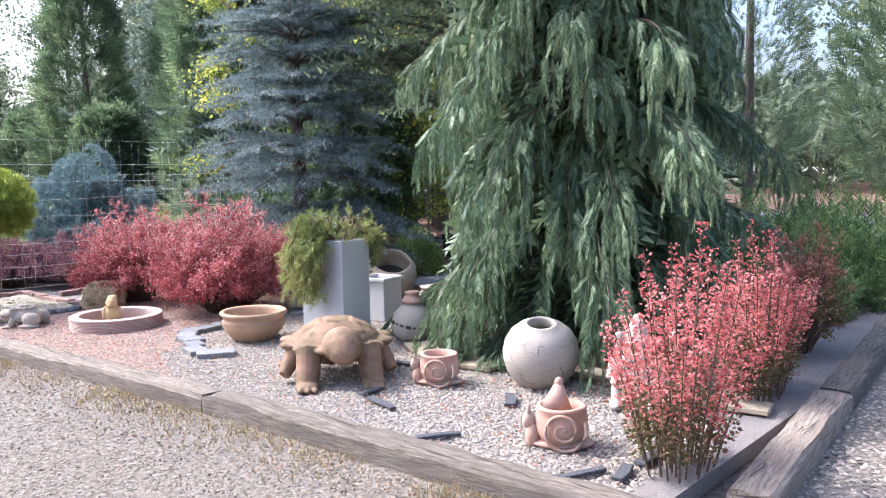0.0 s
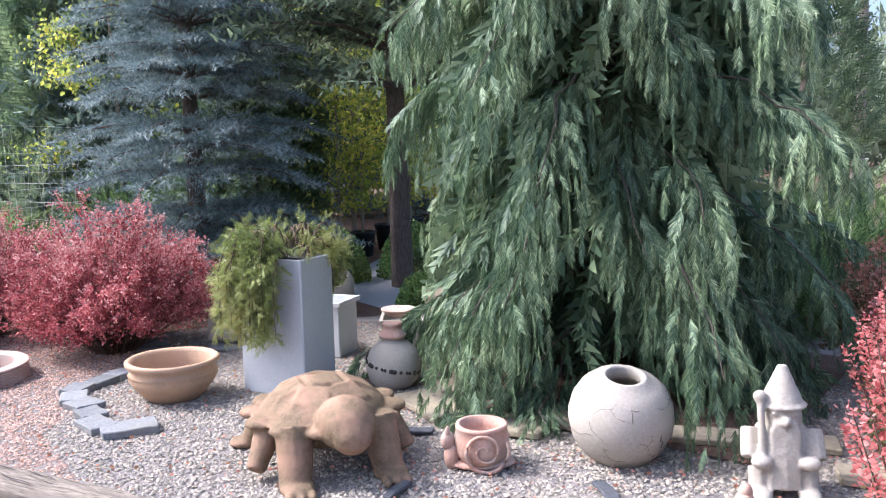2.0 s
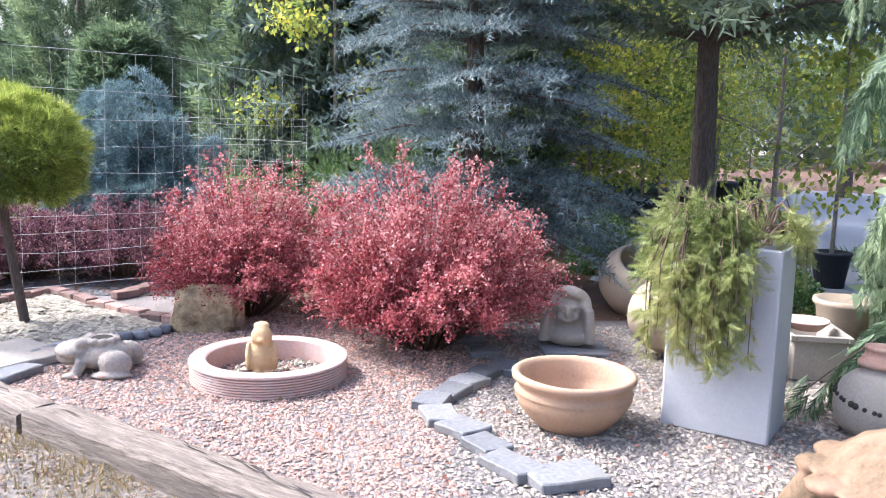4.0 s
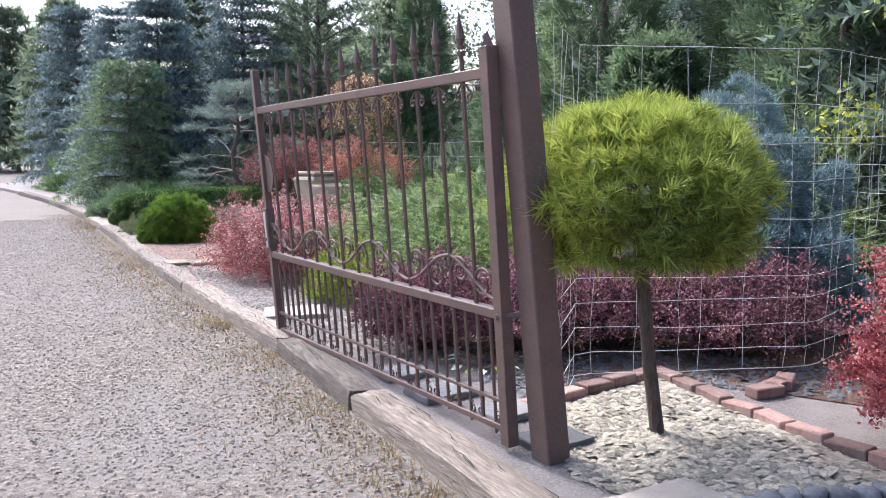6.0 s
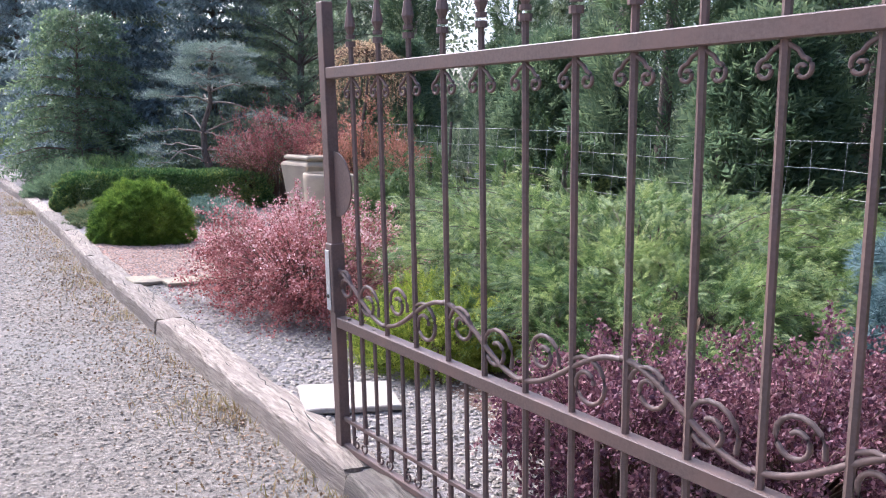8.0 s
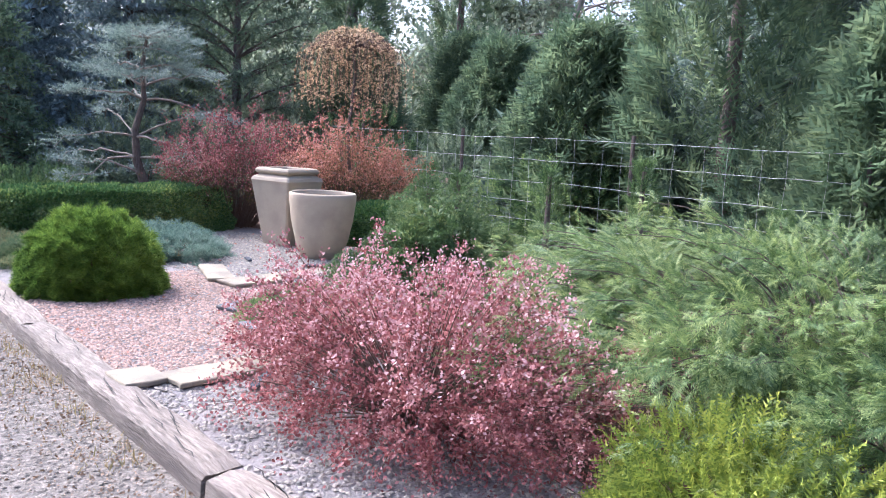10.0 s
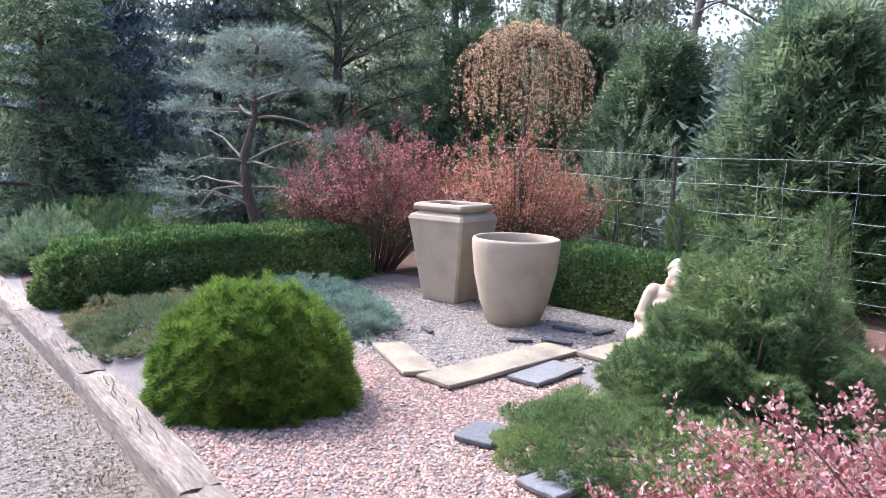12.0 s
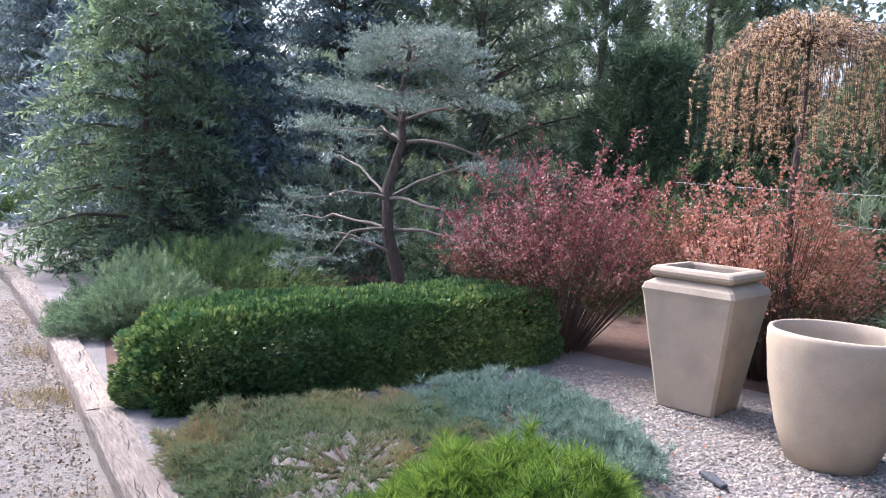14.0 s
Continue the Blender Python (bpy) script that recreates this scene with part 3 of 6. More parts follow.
def conifer(name, x, y, height, radius, material, label, category, template=SPRIG, sprig=0.2, tiers=16, per=9, twigs=9, rise=0.1, droop=0.35, base=0.15, power=0.8, bark=M_BARK, hang=0.0, group="", lean=0.0, z=0.0, shell=0.25, keep=None):
    """A spruce or fir: trunk, whorled limbs, side twigs and brush-like sprigs."""
    ob = thing(name, x, y, z, label, category, group)
    paths = [(np.array([(lean * (k / 6.0) ** 1.3 * height, 0.02 * k, height * k / 6.0) for k in range(7)]), 0.014 * height + 0.02, 0.008)]
    P, D, S = [], [], []
    for i in range(tiers):
        h = base + (height - base) * (i + RNG.uniform(-0.3, 0.3)) / tiers
        h = min(max(h, base), height * 0.985)
        k = (1 - (h - base) / (height - base)) ** power
        for j in range(per):
            az = (j + (i % 2) * 0.5 + RNG.uniform(-0.25, 0.25)) * 2 * math.pi / per
            if keep is not None and not keep(az):
                continue
            ln = max(0.12, radius * k * RNG.uniform(0.78, 1.12))
            root = np.array([lean * (h / height) ** 1.3 * height, 0, h])
            pts = bent(root, az, ln, rise + 0.5 * (h / height), droop, 8)
            paths.append((pts, 0.006 + 0.012 * ln, 0.003))
            m = max(3, int(twigs * (0.35 + 0.65 * k)))
            s = shell + (1 - shell) * (np.arange(m) + RNG.uniform(0, 1, m)) / m
            along = unit(np.gradient(pts, axis=0))
            f = s * (len(pts) - 1)
            i0 = np.clip(f.astype(int), 0, len(pts) - 2)
            fr = (f - i0)[:, None]
            c = pts[i0] * (1 - fr) + pts[i0 + 1] * fr
            d = along[i0]
            lat = unit(np.cross(d, (0, 0, 1.0)))
            for sgn in (-1, 1):
                tl = (0.12 + 0.4 * ln * (1.02 - s)) * RNG.uniform(0.7, 1.2, m)
                cnt = np.maximum(1, (tl / (sprig * 0.62)).astype(int))
                dirs = unit(d * 0.75 + lat * sgn * 0.8 + np.array([0, 0, -hang]) + RNG.normal(0, 0.12, (m, 3)))
                for q in range(int(cnt.max())):
                    ok = cnt > q
                    u = (q / np.maximum(cnt, 1))[:, None] * tl[:, None]
                    pp = c + dirs * u + np.array([0, 0, -hang * 0.4]) * u * u
                    P.append(pp[ok]), D.append((dirs + RNG.normal(0, 0.18, dirs.shape))[ok]), S.append(np.full(ok.sum(), sprig))
            P.append(pts[-3:]), D.append(along[-3:]), S.append(np.full(3, sprig * 1.15))
    P, D, S = np.concatenate(P), np.concatenate(D), np.concatenate(S)
    tubes("trunk", paths[:1], bark, ob, 8)
    tubes("branchwork", paths[1:], bark, ob, 4)
    scatter("needles", template, P, D, S * RNG.uniform(0.75, 1.2, len(S)), material, ob, 3.1)
    return ob


def column(name, x, y, height, radius, material, label, category, count=2600, template=SPRAY_FAR, size=0.5, group="", taper=0.6, z=0.0, low=0.1, tilt=0.75):
    """A dense upright crown: sprays over an uneven spindle round a trunk."""
    ob = thing(name, x, y, z, label, category, group)
    u, a = RNG.uniform(0, 1, count) ** 0.85, RNG.uniform(0, 2 * math.pi, count)
    seed = RNG.uniform(0, 50)
    lump = np.array([noise.noise(Vector((math.cos(t) * 1.3 + seed, math.sin(t) * 1.3, v * height * 0.7))) for t, v in zip(a, u)])
    prof = (1 - u) ** taper * np.minimum(1, 0.55 + u * 3)
    r = radius * prof * (0.82 + 0.5 * lump) * RNG.uniform(0.55, 1.0, count) ** 0.4
    p = np.c_[r * np.cos(a), r * np.sin(a), low * height + u * height * (1 - low)]
    d = np.c_[np.cos(a), np.sin(a), np.full(count, tilt)] + RNG.normal(0, 0.3, (count, 3))
    tubes("trunk", [(np.array([(0, 0, 0), (0, 0, height * 0.5), (0, 0, height * 0.95)]), 0.012 * height + 0.03, 0.02)], M_BARK, ob, 8)
    scatter("foliage", template, p, d, size * RNG.uniform(0.6, 1.2, count), material, ob, 3.1)
    return ob


def broadleaf(name, x, y, height, spread, material, label, category="tree", leaves=6000, leaf=0.09, limbs=9, lean=(0.0, 0.0), bark=M_BARKLT, group="", low=0.3, hang=0.0, clump=0.55, trunk=0.02):
    """A leaf tree: tapered trunk, forking limbs, leaves in loose clumps along them."""
    ob = thing(name, x, y, 0, label, category, group)
    top = np.array([lean[0], lean[1], height])
    tr = np.array([top * t + np.array([0.02 * height * math.sin(5 * t), 0, 0]) * t for t in np.linspace(0, 1, 9)])
    tr[:, 2] = height * np.linspace(0, 1, 9)
    paths, tips = [(tr, trunk * height, 0.01)], []
    for i in range(limbs):
        t = low + (1 - low) * (i + 0.5) / limbs
        p = top * t
        p[2] = height * t
        az = i * 2.4 + RNG.uniform(-0.4, 0.4)
        ln = spread * (1.1 - 0.6 * t) * RNG.uniform(0.7, 1.15)
        pts = bent(p, az, ln, RNG.uniform(0.5, 1.1), 0.45 + hang, 8, 0.08, RNG.uniform(-0.5, 0.5))
        paths.append((pts, 0.35 * trunk * height * (1.1 - t), 0.006))
        for k in range(3):
            q = pts[3 + k]
            b = bent(q, az + RNG.uniform(-1.2, 1.2), ln * 0.5, RNG.uniform(0.3, 0.9), 0.4 + hang, 6, 0.08)
            paths.append((b, 0.012, 0.004))
            tips += [b[3], b[5]]
        tips += [pts[5], pts[7]]
    tips = np.array(tips)
    c = tips[RNG.integers(0, len(tips), leaves)]
    off = RNG.normal(0, clump * spread * 0.22, (leaves, 3)) * (1, 1, 0.8 + hang)
    off[:, 2] -= hang * np.abs(RNG.normal(0, 0.5, leaves))
    d = RNG.normal(0, 1, (leaves, 3)) + (0, 0, -0.5 - hang)
    tubes("trunk", paths[:1], bark, ob, 8)
    tubes("branchwork", paths[1:], bark, ob, 4)
    scatter("leaves", LEAF, c + off, d, leaf * RNG.uniform(0.6, 1.3, leaves), material, ob, 3.1)
    return ob


def shrub(name, x, y, rx, ry, height, material, label, category="shrub", stems=170, per=60, leaf=0.028, group="", arch=0.5, upright=0.5, twig_mat=M_TWIG, second=None, spike=0.12, turn=0.0, z=0.0, low=0.0, tips=None):
    """A twiggy bush: many stems rising from the foot and arching out, set with small leaves on side twigs."""
    ob = thing(name, x, y, z, label, category, group, turn)
    paths, P, D, S, T = [], [], [], [], []
    for i in range(stems):
        a = i * 2.399 + RNG.uniform(-0.3, 0.3)
        u = math.sqrt((i + 0.5) / stems)
        el = (1 - u) * 1.45 + u * (0.1 + upright * 0.35)
        lump = 0.86 + 0.3 * noise.noise(Vector((math.cos(a) * 1.7, math.sin(a) * 1.7, el * 2 + x)))
        tip = np.array([rx * math.cos(a) * math.cos(el), ry * math.sin(a) * math.cos(el), height * math.sin(el)]) * lump * RNG.uniform(0.86, 1.0 + spike)
        tip[2] = max(tip[2], 0.06 + low)
        foot = np.array([rx * 0.18 * math.cos(a) * u, ry * 0.18 * math.sin(a) * u, 0.0])
        s = np.linspace(0, 1, 7)[:, None]
        mid = foot * 0.4 + tip * 0.6 + np.array([0, 0, height * 0.22 * arch])
        pts = (1 - s) ** 2 * foot + 2 * s * (1 - s) * mid + s * s * tip
        paths.append((pts, 0.006, 0.0015))
        p, d, tip = side_twigs(pts, max(4, per // 11), 11, 0.3, 0.24 * max(rx, 0.4), 0.75, 0.011, 0.12)
        P.append(p), D.append(d * 0.5 + RNG.normal(0, 0.75, p.shape) + (0, 0, 0.2)), S.append(leaf * (1.15 - 0.35 * tip)), T.append(tip)
    P, D, S = np.concatenate(P), np.concatenate(D), np.concatenate(S)
    P[:, 2] = np.maximum(P[:, 2], 0.02)
    tubes("stemwork", paths, twig_mat, ob, 3)
    S = S * RNG.uniform(0.7, 1.3, len(S))
    if tips is not None:
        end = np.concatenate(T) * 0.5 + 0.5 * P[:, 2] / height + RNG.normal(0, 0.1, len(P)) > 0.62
        scatter("leaves", LEAF, P[~end], D[~end], S[~end], material, ob, 3.1)
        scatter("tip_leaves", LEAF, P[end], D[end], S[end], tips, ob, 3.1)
    elif second is None:
        scatter("leaves", LEAF, P, D, S, material, ob, 3.1)
    else:
        # leaves below this height get the second material, with shade in its colour
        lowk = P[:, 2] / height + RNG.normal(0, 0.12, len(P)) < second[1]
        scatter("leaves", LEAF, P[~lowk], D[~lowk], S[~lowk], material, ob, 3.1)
        scatter("low_shaded_leaves", LEAF, P[lowk], D[lowk], S[lowk], second[0], ob, 3.1)
    return ob


def rocket_shrub(name, x, y, rx, ry, height, label, stems=46, group="", turn=0.0):
    """Upright stems like plumes, coral at the tips and dull below, where shade is put into the colour."""
    ob = thing(name, x, y, 0, label, "shrub", group, turn)
    paths, hi, lo = [], [[], [], []], [[], [], []]
    for i in range(stems):
        a, u = i * 2.399, math.sqrt((i + 0.5) / stems)
        h = height * (1.0 - 0.42 * u ** 2) * RNG.uniform(0.72, 1.04)
        foot = np.array([rx * 0.45 * u * math.cos(a), ry * 0.45 * u * math.sin(a), 0])
        tip = np.array([rx * u * math.cos(a) * 1.05, ry * u * math.sin(a) * 1.05, h])
        s = np.linspace(0, 1, 7)[:, None]
        pts = foot * (1 - s) + tip * s + np.array([0, 0, 0.04]) * np.sin(s * 3.1)
        paths.append((pts, 0.006, 0.002))
        n = 190
        f = RNG.uniform(0.12, 1.0, n)
        c = foot + (tip - foot) * f[:, None]
        w = RNG.uniform(0, 2 * math.pi, n)
        rad = 0.02 + 0.035 * (1.1 - f)
        out = np.c_[np.cos(w), np.sin(w), np.full(n, 0.35)]
        c = c + out * (rad * RNG.uniform(0, 1, n))[:, None]
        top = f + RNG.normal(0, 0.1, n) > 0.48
        for bag, ok in ((hi, top), (lo, ~top)):
            bag[0].append(c[ok]), bag[1].append(out[ok] + RNG.normal(0, 0.35, (ok.sum(), 3))), bag[2].append((0.03 - 0.007 * f[ok]) * RNG.uniform(0.7, 1.25, ok.sum()))
    tubes("stemwork", paths, M_TWIG, ob, 4)
    scatter("leaves", LEAF, np.concatenate(hi[0]), np.concatenate(hi[1]), np.concatenate(hi[2]), L_ROCKET, ob, 3.1)
    # lower leaves: shade among the stems is part of this leaf colour
    scatter("low_shaded_leaves", LEAF, np.concatenate(lo[0]), np.concatenate(lo[1]), np.concatenate(lo[2]), L_SHADED, ob, 3.1)
    return ob


def clipped(name, x, y, rx, ry, height, material, label, template, count, size, category="shrub", turn=0.0, z=0.0, power=2.0, floor=0.0, lumps=0.1, lump_scale=3.0, depth=0.3, core=None, out_up=0.25, fall=0.0):
    """A dense cut shape (superellipsoid) covered in sprigs that point outward."""
    ob = thing(name, x, y, z, label, category, "", turn)
    v = unit(RNG.normal(0, 1, (count, 3)) * (1, 1, 0.8 if height < 1.5 * max(rx, ry) else 1))
    v[:, 2] = np.abs(v[:, 2])
    low = RNG.uniform(0, 1, count) < 0.3
    v[low, 2] *= 0.25
    v = unit(v)
    k = (np.abs(v) ** power).sum(1) ** (-1 / power)
    shape = v * k[:, None]
    n3 = np.array([noise.noise(Vector(p * lump_scale) + Vector((x, y, 0))) for p in shape])
    r = (1 + lumps * n3) * (1 - depth * RNG.uniform(0, 1, count) ** 2)
    p = shape * r[:, None] * (rx, ry, height)
    p[:, 2] += floor
    nrm = unit(np.sign(v) * np.abs(v) ** (power - 1) / (rx, ry, height))
    d = nrm + RNG.normal(0, 0.28, (count, 3)) + (0, 0, out_up)
    scatter("foliage", template, p, d, size * RNG.uniform(0.65, 1.25, count), material, ob, 3.1)
    n = max(500, count // 5)
    k = RNG.integers(0, count, n)
    scatter("inner_foliage", SPRAY_FAR, shape[k] * (rx * 0.78, ry * 0.72, height * 0.8) * RNG.uniform(0.75, 1, (n, 1)), d[k] + RNG.normal(0, 0.6, (n, 3)), 0.2 * min(rx, ry, height), material, ob, 3.1)
    stems = [(np.array([(0.1 * rx * math.cos(a), 0.1 * ry * math.sin(a), 0), (rx * 0.45 * math.cos(a), ry * 0.45 * math.sin(a), height * 0.35), (rx * 0.6 * math.cos(a), ry * 0.6 * math.sin(a), height * 0.5)]), 0.014, 0.004) for a in np.linspace(0, 6.2, 12)]
    tubes("stemwork", stems, M_TWIG, ob, 4)
    return ob


def weeping_cypress(x, y, height, radius):
    """Nootka cypress: upswept limbs from which flat sprays hang like curtains."""
    ob = thing("weeping_cypress", x, y, 0, "weeping green cypress with hanging sprays, reaching the ground", "tree")
    paths = [(np.array([(0.04 * math.sin(k), 0.03 * math.cos(2 * k), height * k / 8) for k in range(9)]), 0.14, 0.02)]
    P, D, S = [], [], []
    tiers = 15
    for i in range(tiers):
        h = 0.22 + (height - 0.3) * i / tiers
        k = (1 - i / tiers) ** 0.62
        for j in range(9):
            az = (j + 0.5 * (i % 2) + RNG.uniform(-0.35, 0.35)) * 2 * math.pi / 9
            ln = radius * (0.35 + 0.65 * k) * RNG.uniform(0.55, 1.15)
            pts = bent(np.array([0, 0, h]), az, ln, 0.75 * RNG.uniform(0.6, 1.2), 0.72 + 0.2 * k, 10, 0.04, RNG.uniform(-0.3, 0.3))
            pts[:, 2] = np.maximum(pts[:, 2], 0.1)
            paths.append((pts, 0.008 + 0.005 * ln, 0.003))
            along = unit(np.gradient(pts, axis=0))
            m = 64
            f = RNG.uniform(0.42, 1, m) ** 0.8 * 9
            i0 = np.clip(f.astype(int), 0, 8)
            c = pts[i0] + (pts[i0 + 1] - pts[i0]) * (f - i0)[:, None]
            lat = unit(np.cross(along[i0], (0, 0, 1.0)))
            side = RNG.uniform(-1, 1, m)[:, None]
            c = c + lat * side * 0.085 * ln ** 0.5
            # each hanging cord: a chain of sprays, the first leaving sideways, the next falling
            long = RNG.uniform(0.1, 0.42, m) * (0.6 + 0.5 * k)
            for q in range(5):
                fall = np.minimum(1.0, 0.35 + 0.3 * q)
                pp = c + (along[i0] * 0.16 + lat * side * 0.1) * min(q, 2) * 0.4 + np.c_[np.zeros(m), np.zeros(m), -long * q / 4]
                dd = along[i0] * (1 - fall) + lat * side * (0.6 * (1 - fall)) + np.array([0, 0, -fall * 1.1]) + RNG.normal(0, 0.12, (m, 3))
                ok = pp[:, 2] > 0.05
                P.append(pp[ok]), D.append(dd[ok]), S.append(np.full(ok.sum(), 0.16 - 0.01 * q))
    tubes("trunk", paths[:1], M_BARK, ob, 8)
    tubes("branchwork", paths[1:], M_BARK, ob, 4)
    P, D, S = np.concatenate(P), np.concatenate(D), np.concatenate(S)
    n = 2600
    az, u = RNG.uniform(0, 2 * math.pi, n), RNG.uniform(0, 1, n)
    rad = radius * (0.4 + 0.6 * (1 - u) ** 0.62) * RNG.uniform(0.1, 0.62, n)
    q = np.c_[rad * np.cos(az), rad * np.sin(az), 0.15 + u * height * 0.95]
    scatter("inner_foliage", SPRAY_FAR, q, np.c_[np.cos(az), np.sin(az), np.full(n, -1.2)] + RNG.normal(0, 0.3, (n, 3)), RNG.uniform(0.25, 0.5, n), L_CEDAR, ob, 3.1)
    scatter("foliage", SPRAY_HANG, P, D, S * RNG.uniform(0.7, 1.25, len(S)), L_CEDAR, ob, 3.1, np.c_[P[:, :2], np.full(len(P), 0.4)])
    return ob


def spreading_juniper(x, y, rx, ry, height, label, branches=120, material=L_JUNIPER, turn=0.0, name="spreading_juniper", size=0.13, per=60, lift=0.55, tips=None):
    """A wide juniper: plumes arching out in layers."""
    ob = thing(name, x, y, 0, label, "shrub", "", turn)
    paths, P, D, S, T = [], [], [], [], []
    for i in range(branches):
        a, u = i * 2.399 + RNG.uniform(-0.3, 0.3), math.sqrt((i + 0.5) / branches)
        root = np.array([rx * 0.62 * u * math.cos(a), ry * 0.62 * u * math.sin(a), 0.02])
        ln = RNG.uniform(0.55, 1.0) * min(rx, ry) * 0.62
        top = height * (1 - 0.55 * u ** 2) * RNG.uniform(0.65, 1.05)
        az = a + RNG.uniform(-0.7, 0.7)
        tip = root + np.array([math.cos(az) * ln, math.sin(az) * ln, top])
        mid = root + np.array([math.cos(az) * ln * 0.35, math.sin(az) * ln * 0.35, top * (0.5 + lift)])
        s = np.linspace(0, 1, 8)[:, None]
        pts = (1 - s) ** 2 * root + 2 * s * (1 - s) * mid + s * s * tip
        paths.append((pts, 0.008, 0.002))
        p, d, tip = side_twigs(pts, max(5, per // 11), 11, 0.3, 0.28 * min(1.0, rx, height / 0.6), 0.65, 0.02, 0.12)
        P.append(p), D.append(d + RNG.normal(0, 0.28, p.shape)), S.append(size * (1.15 - 0.4 * tip)), T.append(tip)
    P, D, S, T = np.concatenate(P), np.concatenate(D), np.concatenate(S), np.concatenate(T)
    P[:, 2] = np.maximum(P[:, 2], 0.03)
    S = S * RNG.uniform(0.7, 1.3, len(S))
    tubes("stemwork", paths, M_BARK, ob, 4)
    end = T + RNG.normal(0, 0.1, len(T)) > (0.5 if tips is not None else 9)
    scatter("foliage", SPRAY, P[~end], D[~end], S[~end], material, ob, 0.8)
    if tips is not None:
        scatter("tip_foliage", SPRAY, P[end], D[end], S[end], tips, ob, 0.8)
    return ob


def weeping_mop(x, y, stem, top, radius, low, label):
    """A grafted larch: bare stem, umbrella of cords hanging with tufts of needles."""
    ob = thing("weeping_larch", x, y, 0, label, "tree")
    trunk = np.array([(0.05 * math.sin(k * 1.3), 0.03 * math.cos(k), stem * k / 7) for k in range(8)])
    paths, P, D = [(trunk, 0.028, 0.02)], [], []
    for i in range(180):
        a, u = i * 2.399, math.sqrt((i + 0.5) / 180)
        out = radius * (0.12 + 0.88 * u) * RNG.uniform(0.85, 1.08)
        crown = top - 0.42 * u ** 2 * (top - low) * 0.6
        end = low + (top - low) * 0.5 * (1 - u) * RNG.uniform(0, 1) + RNG.uniform(-0.12, 0.2)
        s = np.linspace(0, 1, 10)
        r = out * np.sin(np.minimum(1, s * 1.7) * math.pi / 2)
        z = np.where(s < 0.3, stem + (crown - stem) * np.sin(s / 0.3 * math.pi / 2), crown - (crown - end) * np.maximum(0, (s - 0.3) / 0.7) ** 1.2)
        pts = np.stack([r * math.cos(a), r * math.sin(a), z], -1)
        pts[2:] += RNG.normal(0, 0.012, (8, 3))
        paths.append((pts, 0.005, 0.002))
        n = 26
        f = RNG.uniform(0.12, 1, n) * 9
        k = np.clip(f.astype(int), 0, 8)
        P.append(pts[k] + (pts[k + 1] - pts[k]) * (f - k)[:, None])
        D.append(unit(pts[k + 1] - pts[k]) + RNG.normal(0, 0.8, (n, 3)))
    tubes("trunk", paths[:1], M_BARK, ob, 8)
    tubes("branchwork", paths[1:], M_TWIG, ob, 3)
    P, D = np.concatenate(P), np.concatenate(D)
    scatter("needles", t_tuft(7, 0.06, 1.0), P, D, 0.03 * RNG.uniform(0.7, 1.3, len(P)), L_LARCH, ob, 3.1)
    return ob


def cloud_spruce(x, y):
    """An open old spruce: bent trunk, bare bleached limbs, flat pads of grey-green twigs."""
    ob = thing("open_spruce", x, y, 0, "open grown grey-green spruce with bent trunk and bare limbs", "tree")
    tz = np.array([(0.12, 0, 0), (0.02, 0, 0.35), (-0.12, 0, 0.8), (-0.15, 0, 1.25), (-0.02, 0, 1.7), (-0.05, 0, 2.2), (0.02, 0, 2.62)])
    paths, P, D = [(tz, 0.085, 0.02)], [], []
    pads = [(2.6, 0.5, 6), (2.45, 0.5, 3), (2.15, 0.8, 3), (1.9, 1.05, 4), (1.7, 1.2, 3), (1.15, 1.25, 4), (0.85, 1.2, 3), (0.6, 1.0, 2)]
    for i, (h, reach, n) in enumerate(pads):
        for j in range(n):
            az = (j + RNG.uniform(-0.25, 0.25)) * 2 * math.pi / n + i
            t = np.interp(h, tz[:, 2], np.arange(7))
            k = min(int(t), 5)
            root = tz[k] + (tz[k + 1] - tz[k]) * (t - k)
            ln = reach * RNG.uniform(0.6, 1.15)
            pts = bent(root, az, ln, RNG.uniform(0.05, 0.65), 0.4 if h < 1.4 else 0.3, 8, 0.16)
            paths.append((pts, 0.02, 0.005))
            m = 90 if h > 1.4 else 50
            f = RNG.uniform(0.68, 1, m) * 7
            q = np.clip(f.astype(int), 0, 6)
            c = pts[q] + (pts[q + 1] - pts[q]) * (f - q)[:, None]
            off = RNG.normal(0, 1, (m, 3)) * (0.13, 0.13, 0.025)
            P.append(c + off), D.append(off * (8, 8, 2) + np.array([math.cos(az), math.sin(az), 0.35]) + RNG.normal(0, 0.3, (m, 3)))
    tubes("trunk", paths[:1], M_BARK, ob, 8)
    tubes("branchwork", paths[1:], M_BARKLT, ob, 4)
    P, D = np.concatenate(P), np.concatenate(D)
    scatter("needles", SPRIG, P, D, 0.15 * RNG.uniform(0.7, 1.2, len(P)), L_CLOUD, ob, 3.1)
    return ob


L_CLOUD = leafy("grey_green_needles", [(0.07, 0.105, 0.08), (0.15, 0.2, 0.16), (0.26, 0.32, 0.26), (0.4, 0.45, 0.38)], 0.2)


